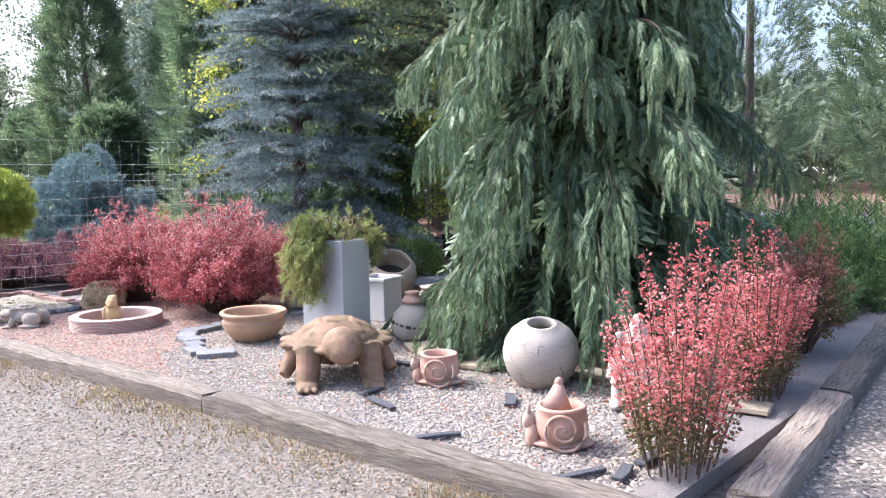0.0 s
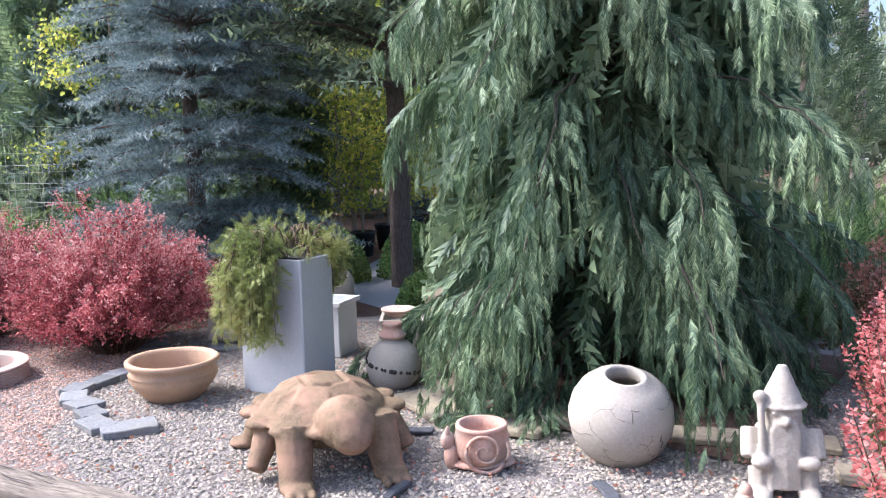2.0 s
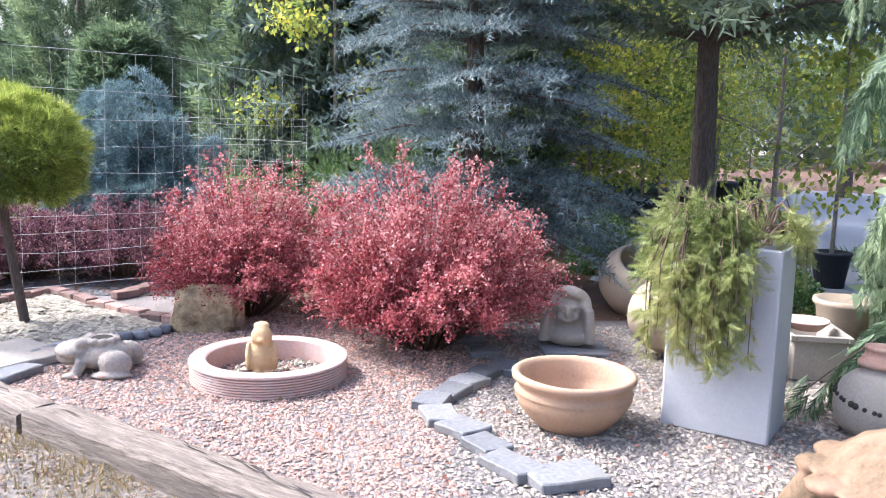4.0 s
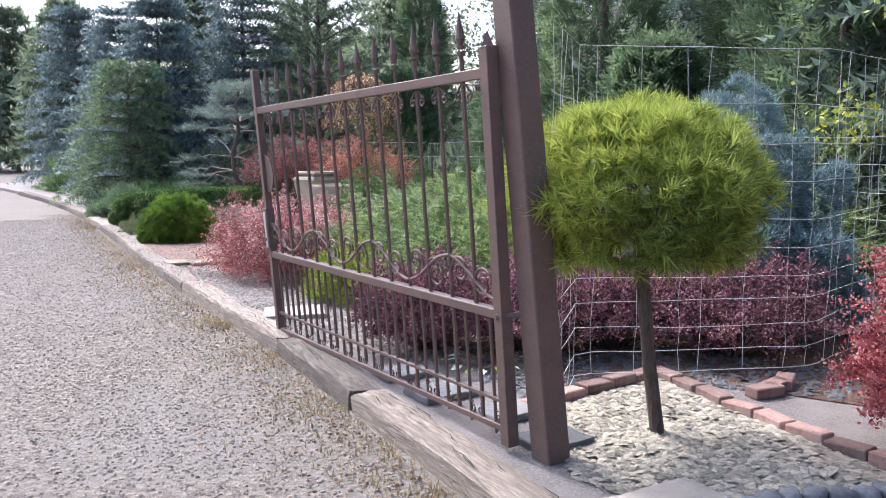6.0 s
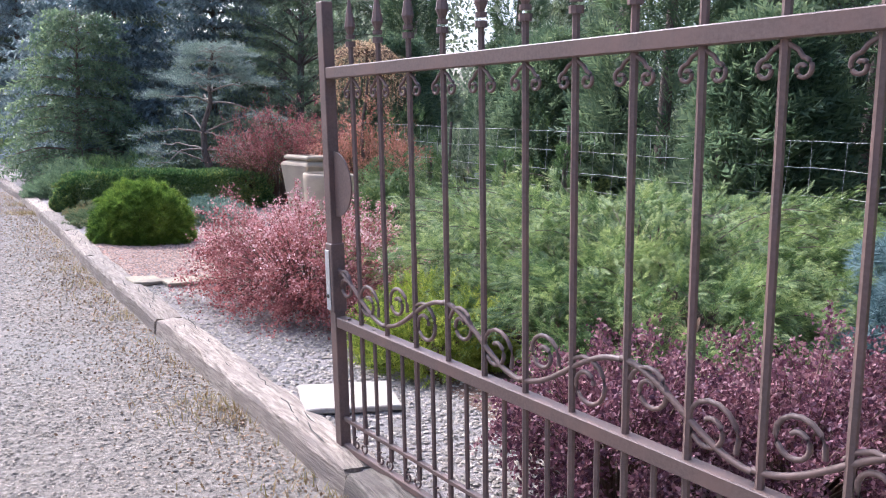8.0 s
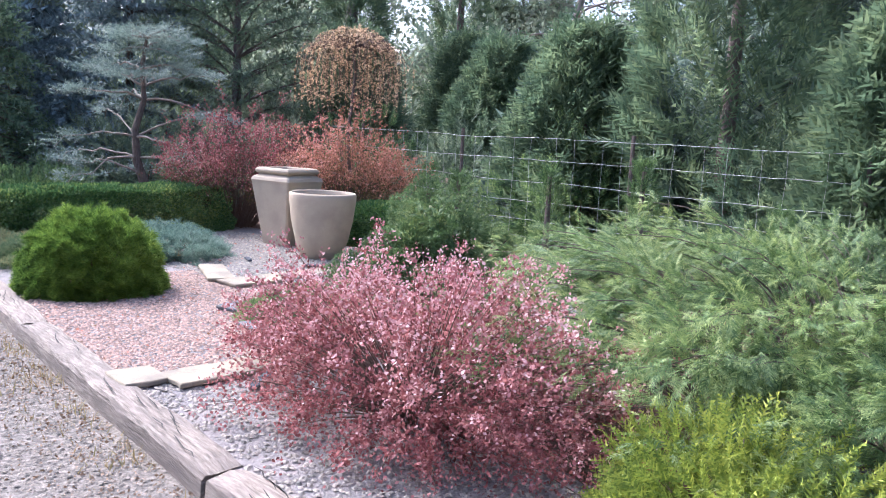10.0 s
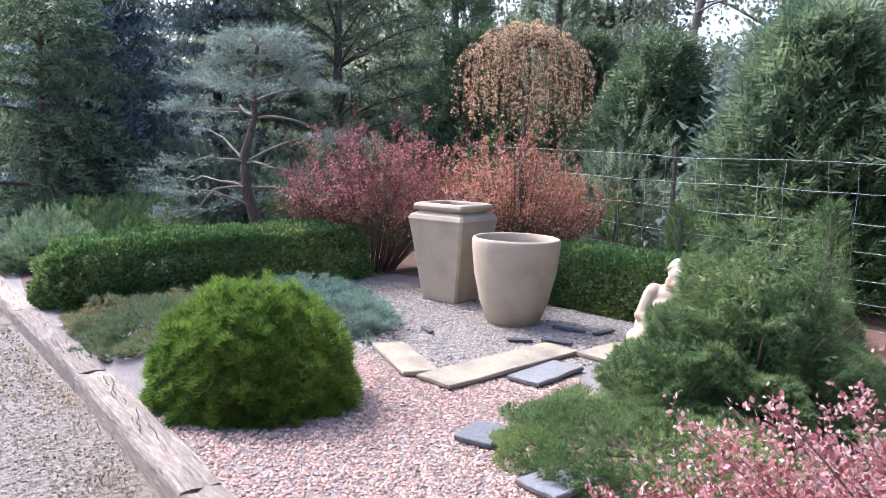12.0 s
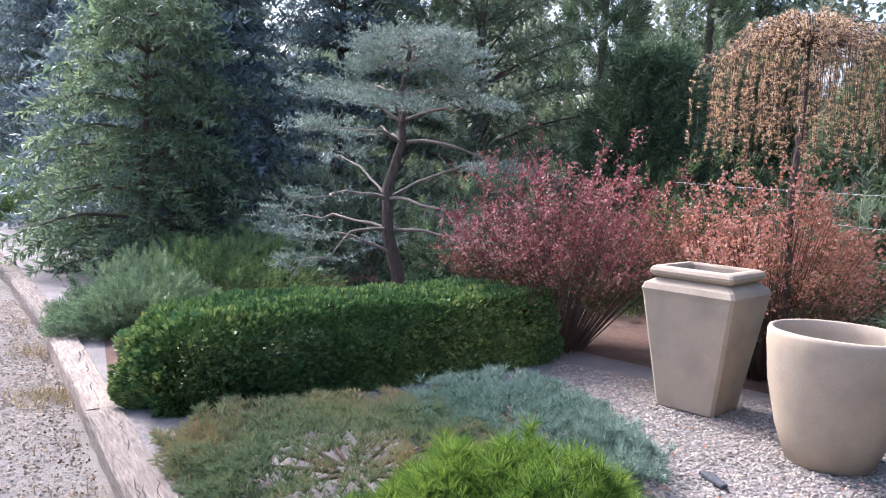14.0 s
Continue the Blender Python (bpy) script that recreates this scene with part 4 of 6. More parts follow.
# ---- planting, along the walk ----
weeping_cypress(4.0, 4.25, 5.2, 1.82)
conifer("blue_spruce", 4.55, 8.8, 6.2, 1.5, L_SPRUCE, "tall blue spruce with dense layered branches", "tree", SPRIG, 0.18, 22, 10, 18, 0.12, 0.32, 0.5, 0.5, shell=0.12)
clipped("globe_blue_spruce", 3.4, 12.2, 0.84, 0.84, 1.6, L_BLUE, "compact bright blue dwarf spruce", TUFT, 11000, 0.085, power=1.8, lumps=0.5, lump_scale=3.2, depth=0.1, out_up=0.15)
conifer("green_spruce", 6.2, 7.4, 8.0, 2.1, L_SCOTS, "tall grey-green conifer behind the blue spruce", "tree", SPRIG_FAR, 0.34, 18, 9, 12, 0.2, 0.35, 2.2, 0.55, shell=0.1)
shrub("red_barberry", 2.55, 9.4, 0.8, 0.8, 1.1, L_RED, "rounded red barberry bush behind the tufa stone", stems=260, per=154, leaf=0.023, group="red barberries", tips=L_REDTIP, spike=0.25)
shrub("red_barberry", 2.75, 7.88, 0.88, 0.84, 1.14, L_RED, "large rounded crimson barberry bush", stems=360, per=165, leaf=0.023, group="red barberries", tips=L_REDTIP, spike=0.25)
for i, (x, y, r, h) in enumerate([(2.75, 11.35, 0.7, 0.8), (2.1, 11.8, 0.62, 0.78), (1.55, 12.0, 0.66, 0.78), (0.95, 12.3, 0.6, 0.72)]):
    shrub("purple_barberry", x, y, r, r, h, L_PURPLE, "dark purple barberry bush behind the wire fence", stems=170, per=121, leaf=0.022, group="purple barberries")
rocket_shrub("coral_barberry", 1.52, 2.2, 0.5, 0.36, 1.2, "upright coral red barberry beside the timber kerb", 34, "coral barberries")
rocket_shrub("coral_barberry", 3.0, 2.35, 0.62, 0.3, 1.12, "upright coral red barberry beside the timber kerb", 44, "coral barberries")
shrub("coral_barberry", 4.4, 2.55, 0.6, 0.35, 1.05, L_ORANGE, "twiggy dull red barberry beside the timber kerb", stems=120, per=70, group="coral barberries", second=(L_SHADED, 0.5))
spreading_juniper(3.3, 15.1, 2.2, 2.3, 1.0, "wide feathery green juniper filling the bed", 260, per=112, size=0.1, tips=L_JUNTIP)
spreading_juniper(2.3, 13.7, 1.15, 1.2, 0.72, "feathery green juniper behind the gate", 110, per=112, size=0.1, tips=L_JUNTIP)
spreading_juniper(4.3, 13.3, 1.4, 1.3, 0.9, "wide feathery green juniper filling the bed", 90, per=112, size=0.1, tips=L_JUNTIP)
clipped("golden_yew", 1.08, 14.35, 0.48, 0.5, 0.46, L_YEW, "low golden yellow yew behind the gate", t_fan(14, 0.034, 0.1, 0.4, 0.9, reach=0.3), 2200, 0.13, lumps=0.3, lump_scale=2, depth=0.5)
shrub("pink_barberry", 0.78, 16.1, 0.92, 1.4, 0.86, L_PINKB, "spreading pink flecked barberry over the kerb", stems=330, per=154, leaf=0.021, arch=0.45, upright=0.0, tips=L_PINKTIP, spike=0.25)
clipped("globe_conifer", -0.12, 19.87, 0.53, 0.53, 0.63, L_BALL, "round clipped green dwarf conifer beside the kerb", TUFT, 7500, 0.066, lumps=0.2, lump_scale=7, depth=0.1, power=2.3, out_up=0.55)
clipped("weeping_juniper", 2.42, 18.5, 1.0, 0.95, 1.14, L_MOUND, "mounded weeping juniper with dense hanging twigs", TUFT, 15000, 0.048, lumps=0.45, lump_scale=5.5, depth=0.06, power=1.12, out_up=-0.3)
clipped("creeping_juniper", 1.35, 18.25, 0.68, 0.72, 0.2, L_MOUND, "low golden green creeping juniper on the gravel", TUFT, 4200, 0.05, lumps=0.3, depth=0.4)
clipped("blue_juniper", -0.05, 21.55, 0.8, 0.85, 0.22, L_BLUEJ, "low blue-green juniper with rusty tips", TUFT, 4200, 0.06, lumps=0.4, lump_scale=5, depth=0.3, power=2.6, out_up=0.6)
clipped("blue_juniper", 0.95, 21.7, 0.55, 0.8, 0.26, L_BLUEG, "low silvery blue-green juniper beside the planters", TUFT, 3200, 0.065, lumps=0.4, lump_scale=5, depth=0.3, power=2.4, out_up=0.6)
clipped("box_hedge", 0.62, 23.25, 1.66, 0.34, 0.58, L_BOX, "clipped box hedge, sunlit on top", LEAF, 60000, 0.04, "hedge", 15.0, power=6.0, lumps=0.09, lump_scale=4, depth=0.12)
clipped("box_hedge", 3.66, 21.0, 1.0, 0.3, 0.56, L_BOX, "clipped box hedge behind the round planter", LEAF, 26000, 0.04, "hedge", -73.0, power=5.0, lumps=0.06, lump_scale=4, depth=0.12)
shrub("orange_barberry", 2.45, 23.75, 1.35, 1.0, 1.62, L_PINKB, "tall twiggy pink barberry behind the planters", stems=260, per=77, leaf=0.03, group="tall barberries", second=(L_SHADED, 0.42), arch=0.2, upright=1.2, spike=0.4)
shrub("orange_barberry", 3.6, 22.55, 1.2, 0.9, 1.58, L_ORANGE, "tall twiggy orange red barberry behind the planters", stems=260, per=77, leaf=0.03, group="tall barberries", second=(L_SHADED, 0.42), arch=0.2, upright=1.2, spike=0.4)
weeping_mop(3.45, 22.3, 2.5, 2.74, 0.76, 1.65, "grafted weeping larch in orange autumn colour")
cloud_spruce(1.6, 25.4)


def stem_pine(x, y):
    """A pine grafted on a thin stem: flattened dome of long-needled tufts."""
    ob = thing("standard_pine", x, y, 0, "yellow-green dwarf pine grafted on a thin stem", "tree")
    tubes("trunk", [(np.array([(0.06, -0.03, 0), (0.03, 0, 0.3), (-0.04, 0, 0.85), (-0.08, 0.02, 1.2)]), 0.035, 0.03)], M_BARK, ob, 8)
    n = 3600
    v = unit(RNG.normal(0, 1, (n, 3)))
    v[:, 2] = np.where(v[:, 2] < -0.8, -v[:, 2], v[:, 2])
    n3 = np.array([noise.noise(Vector(p * 4.5)) for p in v])
    p = v * ((1 + 0.24 * n3) * (1 - 0.35 * RNG.uniform(0, 1, n) ** 2))[:, None] * (0.57, 0.57, 0.4) + (-0.08, 0.02, 1.15)
    scatter("needles", TUFT, p, v + RNG.normal(0, 0.3, (n, 3)) + (0, 0, 0.35), 0.095 * RNG.uniform(0.7, 1.2, n), L_PINE, ob, 3.1)
    arms = [(np.array([(0, 0, 0.9), (0.2 * math.cos(a), 0.2 * math.sin(a), 1.02), (0.45 * math.cos(a), 0.45 * math.sin(a), 1.12)]), 0.016, 0.005) for a in np.linspace(0, 6, 14)]
    tubes("branchwork", arms, M_BARK, ob, 4)
    return ob


stem_pine(1.29, 10.3)

# woodland behind
FAR = "belt of trees"
tree = "tall dark thuja in the tree belt"
for x, y, h, r in [(7.2, 14.6, 6.5, 1.3), (9.5, 13.2, 10, 1.6), (13.5, 14.5, 9.5, 1.6), (6.6, 18.9, 7.0, 1.3), (8.6, 17.2, 9, 1.5), (17, 12.5, 9, 1.5), (13.5, 34.9, 12, 1.2), (5.2, 34.5, 11, 1.1), (8.3, 32.0, 9, 1.0), (16.5, 4.5, 9, 1.6), (17, 0.5, 9, 1.8), (12.0, 16.5, 11, 1.8), (20, 9, 12, 2.2), (5.9, 16.4, 2.6, 1.0), (6.3, 21.0, 2.8, 1.2), (7.8, 24.8, 3.0, 1.3), (6.2, 27.6, 3.2, 1.4), (9.8, 29.0, 3.6, 1.5), (7.0, 10.3, 3.2, 1.3), (12.5, 24, 8, 2), (12.5, 13.5, 9, 2.0)]:
    column("thuja", x, y, h, r, L_THUJA, tree, "tree", 3000, SPRAY_MID, 0.46, FAR)
for x, y, h, r in [(7.6, 13.4, 6.5, 1.9), (7.5, 22.0, 3.0, 1.6), (10.0, 20.0, 7, 2.6), (15.5, 13.5, 12, 3), (14.5, 23, 12, 3), (17.5, 18.0, 13, 3)]:
    conifer("fir", x, y, h, r, L_DARKFIR, "dark green fir in the tree belt", "tree", SPRIG_FAR, 0.5, 22, 9, 10, 0.1, 0.35, 0.2, 0.65, group=FAR, shell=0.08)
for x, y, h, r in [(0.3, 30.5, 5.5, 1.6), (-0.6, 34.0, 5.5, 1.8), (2.6, 31.0, 7, 1.8), (-2.0, 40.0, 6.5, 2.0)]:
    conifer("blue_spruce", x, y, h, r, L_SPRUCE, "blue spruce beside the road in the distance", "tree", SPRIG_FAR, 0.42, 20, 9, 11, 0.1, 0.3, 0.1, 0.6, group="distant blue spruces", shell=0.08)
conifer("yew", -0.55, 28.6, 3.6, 1.6, L_THUJA, "dark drooping yew beside the road", "tree", SPRIG_FAR, 0.3, 14, 9, 10, 0.3, 0.55, 0.15, 0.5, hang=0.5)
conifer("scots_pine", 4.4, 29.5, 7.5, 2.4, L_SCOTS, "open grown pine with reddish inner branches", "tree", TUFT_FAR, 0.26, 14, 7, 10, 0.45, 0.3, 0.8, 0.6)
for x, y, h, s, l in [(7.5, 9.6, 6, 1.6, L_BIRCH), (9.2, 7.6, 5.5, 1.5, L_BIRCH), (10.5, 8.8, 6, 1.6, L_BIRCH), (6.6, 12.6, 5, 1.3, L_BIRCH), (8.8, 10.0, 6.5, 1.5, L_BIRCH)]:
    broadleaf("birch", x, y, h, s, l, "slender yellow-green nursery tree behind the bed", leaves=5500, leaf=0.075, limbs=12, group="nursery trees", low=0.12, trunk=0.007)
for x, y, h, s, ln in [(13.5, 31.0, 12, 3.2, (2.2, -1.2)), (17, 30, 13, 3.5, (0.5, 0.5)), (22, 14, 13, 4, (0, 0)), (24, 4, 13, 4, (0, 0)), (21, -3, 12, 4, (0, 0)), (10, 36, 12, 3.5, (0, 0)), (26, 24, 14, 4.5, (0, 0))]:
    broadleaf("willow", x, y, h, s, L_WILLOW, "tall pale leaved tree with hanging twigs", leaves=7000, leaf=0.16, limbs=12, lean=ln, group=FAR, low=0.25, hang=0.35, trunk=0.014)
for x, y, h, r in [(-11, 74, 9, 3.2), (-16, 70, 8, 3.2), (-6.5, 66, 10, 3.4), (-21, 66, 9, 3.4), (-27, 60, 9, 3.4), (-3, 56, 9, 3), (3, 48, 8.5, 3), (12, 44, 10, 3.2), (20, 40, 11, 3.2), (28, 32, 11, 3.2)]:
    conifer("pine", x, y, h, r, L_SCOTS, "distant pine closing the road", "tree", TUFT_FAR, 0.7, 16, 8, 9, 0.35, 0.3, 0.3, 0.5, group=FAR, shell=0.1)


# undergrowth and the far edge of the wood
for i, (x, y, h, r) in enumerate([(5.4, 25.6, 1.5, 1.3), (3.4, 26.8, 1.3, 1.3), (6.3, 24.0, 1.6, 1.2), (0.2, 26.4, 0.62, 1.0), (-0.8, 25.1, 0.5, 0.6), (2.2, 28.2, 1.4, 1.5), (6.0, 20.6, 1.5, 1.1), (6.2, 17.6, 1.6, 1.1), (6.2, 13.6, 1.6, 1.2), (5.6, 11.2, 1.3, 0.9), (8.0, 4.4, 1.0, 1.8), (7.4, 3.2, 0.8, 1.2), (10.5, 3.6, 1.1, 2.0), (5.9, 3.3, 0.7, 0.7), (-0.9, 31.6, 1.4, 1.0), (-1.8, 36.0, 1.5, 1.2), (7.2, 29.5, 1.8, 1.6), (10.5, 23.5, 2.0, 1.8), (9.6, 15.2, 2.0, 1.5), (11.6, 18.6, 2.2, 1.8)]):
    clipped("undergrowth_bush", x, y, r, r, h, L_JUNIPER if y < 5 else [L_JUNIPER, L_THUJA, L_SCOTS][i % 3], "loose green bush at the edge of the wood", SPRAY_MID, 1100 if r > 1 else 2600, 0.26 if r > 1 else 0.13, lumps=0.4, lump_scale=2.0, depth=0.6)
n = 11000
a = RNG.uniform(-0.35, math.pi * 0.86, n)
rr = RNG.uniform(34, 60, n)
top = 5.5 + 6 * np.array([noise.noise(Vector((math.cos(v) * 9, math.sin(v) * 9, 0))) for v in a])
p = np.c_[2 + rr * np.cos(a), 12 + rr * np.sin(a), RNG.uniform(0, 1, n) ** 0.8 * np.maximum(3, top)]
p = p[~((p[:, 0] < -1.5) & (p[:, 1] < 60))]
woods = scatter("far_woods", SPRAY_FAR, p, RNG.normal(0, 1, p.shape) + (0, 0, 0.4), RNG.uniform(1.2, 2.6, len(p)), L_SCOTS, None, 3.1)
tagged(woods, "hazy green wood closing the distance", "woods", kind="stuff")


# ---- pots, statues and stones ----
def turned(name, x, y, profile, material, label, category, sides=44, tilt=(0, 0, 0), inner=None, z=0.0, body="body"):
    """A thrown pot: wall with thickness from a profile of (radius, height), and what fills it."""
    ob = thing(name, x, y, z, label, category)
    ob.matrix_basis = pose(x, y, z, *tilt)
    bm = bmesh.new()
    lathe(bm, profile, sides)
    wobble(bm, 0.003, 6)
    part(body, bm, material, ob, "", True)
    if inner:
        bm = bmesh.new()
        lathe(bm, [(inner[0], inner[1] - 0.01), (inner[0], inner[1]), (inner[0] * 0.5, inner[1] + 0.01)], sides)
        part("soil", bm, inner[2], ob, "filling inside, dry earth or shade-coloured hollow")
    return ob


turned("bowl_planter", 2.08, 6.45, [(0.15, 0), (0.16, 0.005), (0.2, 0.04), (0.25, 0.1), (0.275, 0.15), (0.272, 0.17), (0.278, 0.175), (0.262, 0.19), (0.262, 0.215), (0.29, 0.235), (0.292, 0.255), (0.28, 0.265), (0.262, 0.262), (0.245, 0.24), (0.25, 0.17), (0.22, 0.1), (0.15, 0.045)], M_TERRA, "wide ochre terracotta bowl standing on white gravel", "planter", inner=(0.15, 0.055, M_STONE))
ring = thing("ring_planter", 1.65, 8.1, 0, "round pink concrete ring planter with ridged sides", "planter")
bm = bmesh.new()
prof = [(0.335, 0.0), (0.4, 0.0)]
for k in range(7):
    prof += [(0.425, 0.006 + 0.014 * k), (0.425, 0.013 + 0.014 * k), (0.414, 0.0165 + 0.014 * k)]
prof += [(0.43, 0.108), (0.428, 0.118), (0.42, 0.122), (0.345, 0.122), (0.335, 0.115), (0.335, 0.0)]
rings = [[bm.verts.new((r * math.cos(2 * math.pi * k / 64), r * math.sin(2 * math.pi * k / 64), z)) for k in range(64)] for r, z in prof]
for a, b in zip(rings, rings[1:]):
    for k in range(64):
        bm.faces.new((a[k], a[(k + 1) % 64], b[(k + 1) % 64], b[k]))
bmesh.ops.remove_doubles(bm, verts=bm.verts, dist=0.0005)
part("rim", bm, M_PINKCLAY, ring)

plinth = thing("square_plinth", 2.575, 5.91, 0, "tall grey painted square planter on white gravel", "planter", rz=4.7)
bm = bmesh.new()
block(bm, 0, 0, 0.442, 0.35, 0.49, 0.884, 0.008)
top = max((f for f in bm.faces if f.normal.z > 0.9), key=lambda f: f.calc_area())
bmesh.ops.inset_individual(bm, faces=[top], thickness=0.03)
bmesh.ops.translate(bm, vec=(0, 0, -0.06), verts=top.verts)
part("body", bm, M_PLINTH, plinth)
bm = bmesh.new()
block(bm, 0, 0, 0.835, 0.288, 0.428, 0.02)
part("soil", bm, M_SOIL, plinth, "dark potting soil")
trail = thing("trailing_juniper", 2.575, 5.91, 0.846, "yellow-green trailing juniper spilling over the grey planter", "plant")
cords, P, D = [], [], []
for i in range(120):
    side = i % 10
    if side < 5:  # over the road-side face
        foot, out, fall = np.array([-0.12, RNG.uniform(-0.14, 0.2), 0.0]), np.array([-1, RNG.normal(0.1, 0.5), 0]), RNG.uniform(0.2, 0.62)
    elif side < 7:  # over the far end
        foot, out, fall = np.array([RNG.uniform(-0.1, 0.1), 0.15, 0.0]), np.array([RNG.normal(0.2, 0.6), 1, 0]), RNG.uniform(0.05, 0.25)
    elif side < 9:  # towards the trees
        foot, out, fall = np.array([0.08, RNG.uniform(-0.15, 0.15), 0.0]), np.array([1, RNG.normal(-0.2, 0.5), 0]), RNG.uniform(0.05, 0.35)
    else:
        foot, out, fall = RNG.uniform(-0.12, 0.12, 3) * (1, 1, 0), RNG.normal(0, 1, 3) * (1, 1, 0), 0.0
    ln = RNG.uniform(0.14, 0.3)
    q = np.linspace(0, 1, 9)[:, None]
    pts = foot + unit(out) * ln * np.minimum(1, q * 1.6) + np.array([0, 0, 1.0]) * (0.03 + RNG.uniform(0.06, 0.22) * np.sin(np.minimum(1, q * 1.7) * 2.6) - fall * np.maximum(0, q - 0.35) ** 1.2 * 1.6)
    cords.append((pts, 0.006, 0.002))
    p, d, tip = side_twigs(pts, 11, 9, 0.25, 0.09, 1.0, 0.008, 0.1)
    P.append(p), D.append(d)
tubes("stemwork", cords, M_TWIG, trail, 4)
P, D = np.concatenate(P), np.concatenate(D)
scatter("foliage", SPRAY, P, D + RNG.normal(0, 0.35, P.shape), 0.055 * RNG.uniform(0.7, 1.3, len(P)), L_BUSH, trail, 3.1)

globe = turned("globe_vase", 2.43, 3.64, [(0.1, 0), (0.13, 0.004), (0.19, 0.05), (0.235, 0.12), (0.256, 0.2), (0.258, 0.24), (0.246, 0.31), (0.212, 0.375), (0.162, 0.42), (0.112, 0.441), (0.104, 0.452), (0.09, 0.453), (0.085, 0.44), (0.085, 0.39), (0.16, 0.33), (0.2, 0.24), (0.16, 0.12)], M_STONE, "large cracked round stone vase on the gravel", "vase", tilt=(9, -12, 0))
r_ = random.Random(4)


def globe_r(z):
    return float(np.interp(z, [0, 0.05, 0.12, 0.2, 0.24, 0.31, 0.375, 0.42], [0.115, 0.19, 0.235, 0.256, 0.258, 0.246, 0.212, 0.162])) + 0.001


for i in range(26):
    a, z, w = r_.uniform(2.4, 5.9), r_.uniform(0.12, 0.4), 0.0035 if i in (3, 9, 14) else 0.0014
    way = r_.choice((-1, 1)) * r_.uniform(0.02, 0.09)
    pts = []
    for k in range(r_.randint(5, 11)):
        pts.append((globe_r(z) * math.cos(a), globe_r(z) * math.sin(a), z))
        a, z = a + way + r_.uniform(-0.07, 0.07), min(0.41, max(0.05, z - r_.uniform(-0.008, 0.03)))
    tubes("crack", [(np.array(pts), w, w * 0.4)], M_CRACKLE, globe, 4)

lantern = turned("lantern_pot", 2.92, 5.32, [(0.09, 0), (0.12, 0.004), (0.16, 0.05), (0.18, 0.12), (0.178, 0.18), (0.15, 0.25), (0.1, 0.295), (0.075, 0.305), (0.072, 0.33), (0.055, 0.33), (0.055, 0.3)], M_STONE, "round pierced clay lantern pot", "lantern")
# holes are solid dark beads, coloured as the shade inside them
for i in range(34):
    a, zz_ = i * 2.399, 0.06 + 0.2 * ((i * 0.618) % 1)
    r = float(np.interp(zz_, [0.05, 0.12, 0.18, 0.25], [0.16, 0.18, 0.178, 0.15])) - 0.001
    bm = bmesh.new()
    s = 0.011 if i % 3 else 0.016
    ball(bm, r * math.cos(a), r * math.sin(a), zz_, s, s, s, seg=8)
    part("hole", bm, M_HOLE, lantern)
turned("small_pot", 2.92, 5.32, [(0.088, 0), (0.09, 0.02), (0.078, 0.025), (0.075, 0.04), (0.066, 0.045), (0.06, 0.075), (0.066, 0.08), (0.064, 0.095), (0.05, 0.095)], M_REDCLAY, "small red clay pot turned over on the lantern", "pot", 24, z=0.331)


def turtle(x, y, rz):
    bm = bmesh.new()
    ball(bm, 0, 0.1, 0.27, 0.31, 0.35, 0.12)
    ball(bm, 0, 0.1, 0.26, 0.37, 0.4, 0.035)
    ball(bm, 0, 0.05, 0.2, 0.25, 0.28, 0.1)
    for k in range(12):
        a = k * math.pi / 6 + 0.26
        ball(bm, 0.34 * math.cos(a), 0.1 + 0.36 * math.sin(a), 0.255, 0.085, 0.085, 0.03, seg=8)
    for k in range(6):
        a = k * math.pi / 3
        block(bm, 0, 0, 0, 0.17, 0.19, 0.05, 0.018, Matrix.Translation((0.17 * math.cos(a), 0.1 + 0.2 * math.sin(a), 0.36)) @ Matrix.Rotation(0.42, 4, Vector((-math.sin(a), math.cos(a), 0))) @ Matrix.Rotation(a, 4, "Z"))
    block(bm, 0, 0.1, 0.395, 0.18, 0.2, 0.04, 0.015)
    ball(bm, 0.02, -0.27, 0.29, 0.14, 0.18, 0.125)
    ball(bm, 0.02, -0.38, 0.26, 0.095, 0.09, 0.085)
    ball(bm, 0.02, -0.43, 0.235, 0.06, 0.04, 0.035)
    for q in (-1, 1):
        ball(bm, 0.02 + q * 0.075, -0.41, 0.285, 0.02, 0.018, 0.018, seg=10)
        rod(bm, (q * 0.2, -0.16, 0.26), (q * 0.225, -0.27, 0.03), 0.095, 0.075, 14)
        ball(bm, q * 0.225, -0.3, 0.03, 0.085, 0.1, 0.035)
        for k in (-1, 0, 1):
            ball(bm, q * 0.225 + k * 0.05, -0.39, 0.02, 0.022, 0.05, 0.022)
        rod(bm, (q * 0.28, 0.02, 0.24), (q * 0.38, -0.1, 0.06), 0.075, 0.045, 12)
        rod(bm, (q * 0.25, 0.32, 0.2), (q * 0.33, 0.42, 0.01), 0.08, 0.06, 12)
        ball(bm, q * 0.35, 0.43, 0.025, 0.09, 0.08, 0.03)
    return carved("turtle_statue", x, y, 0, rz, bm, M_BRONZE, "large brown stone turtle statue on the gravel", "statue", 0.01, 0.005)


turtle(1.66, 4.86, -38)


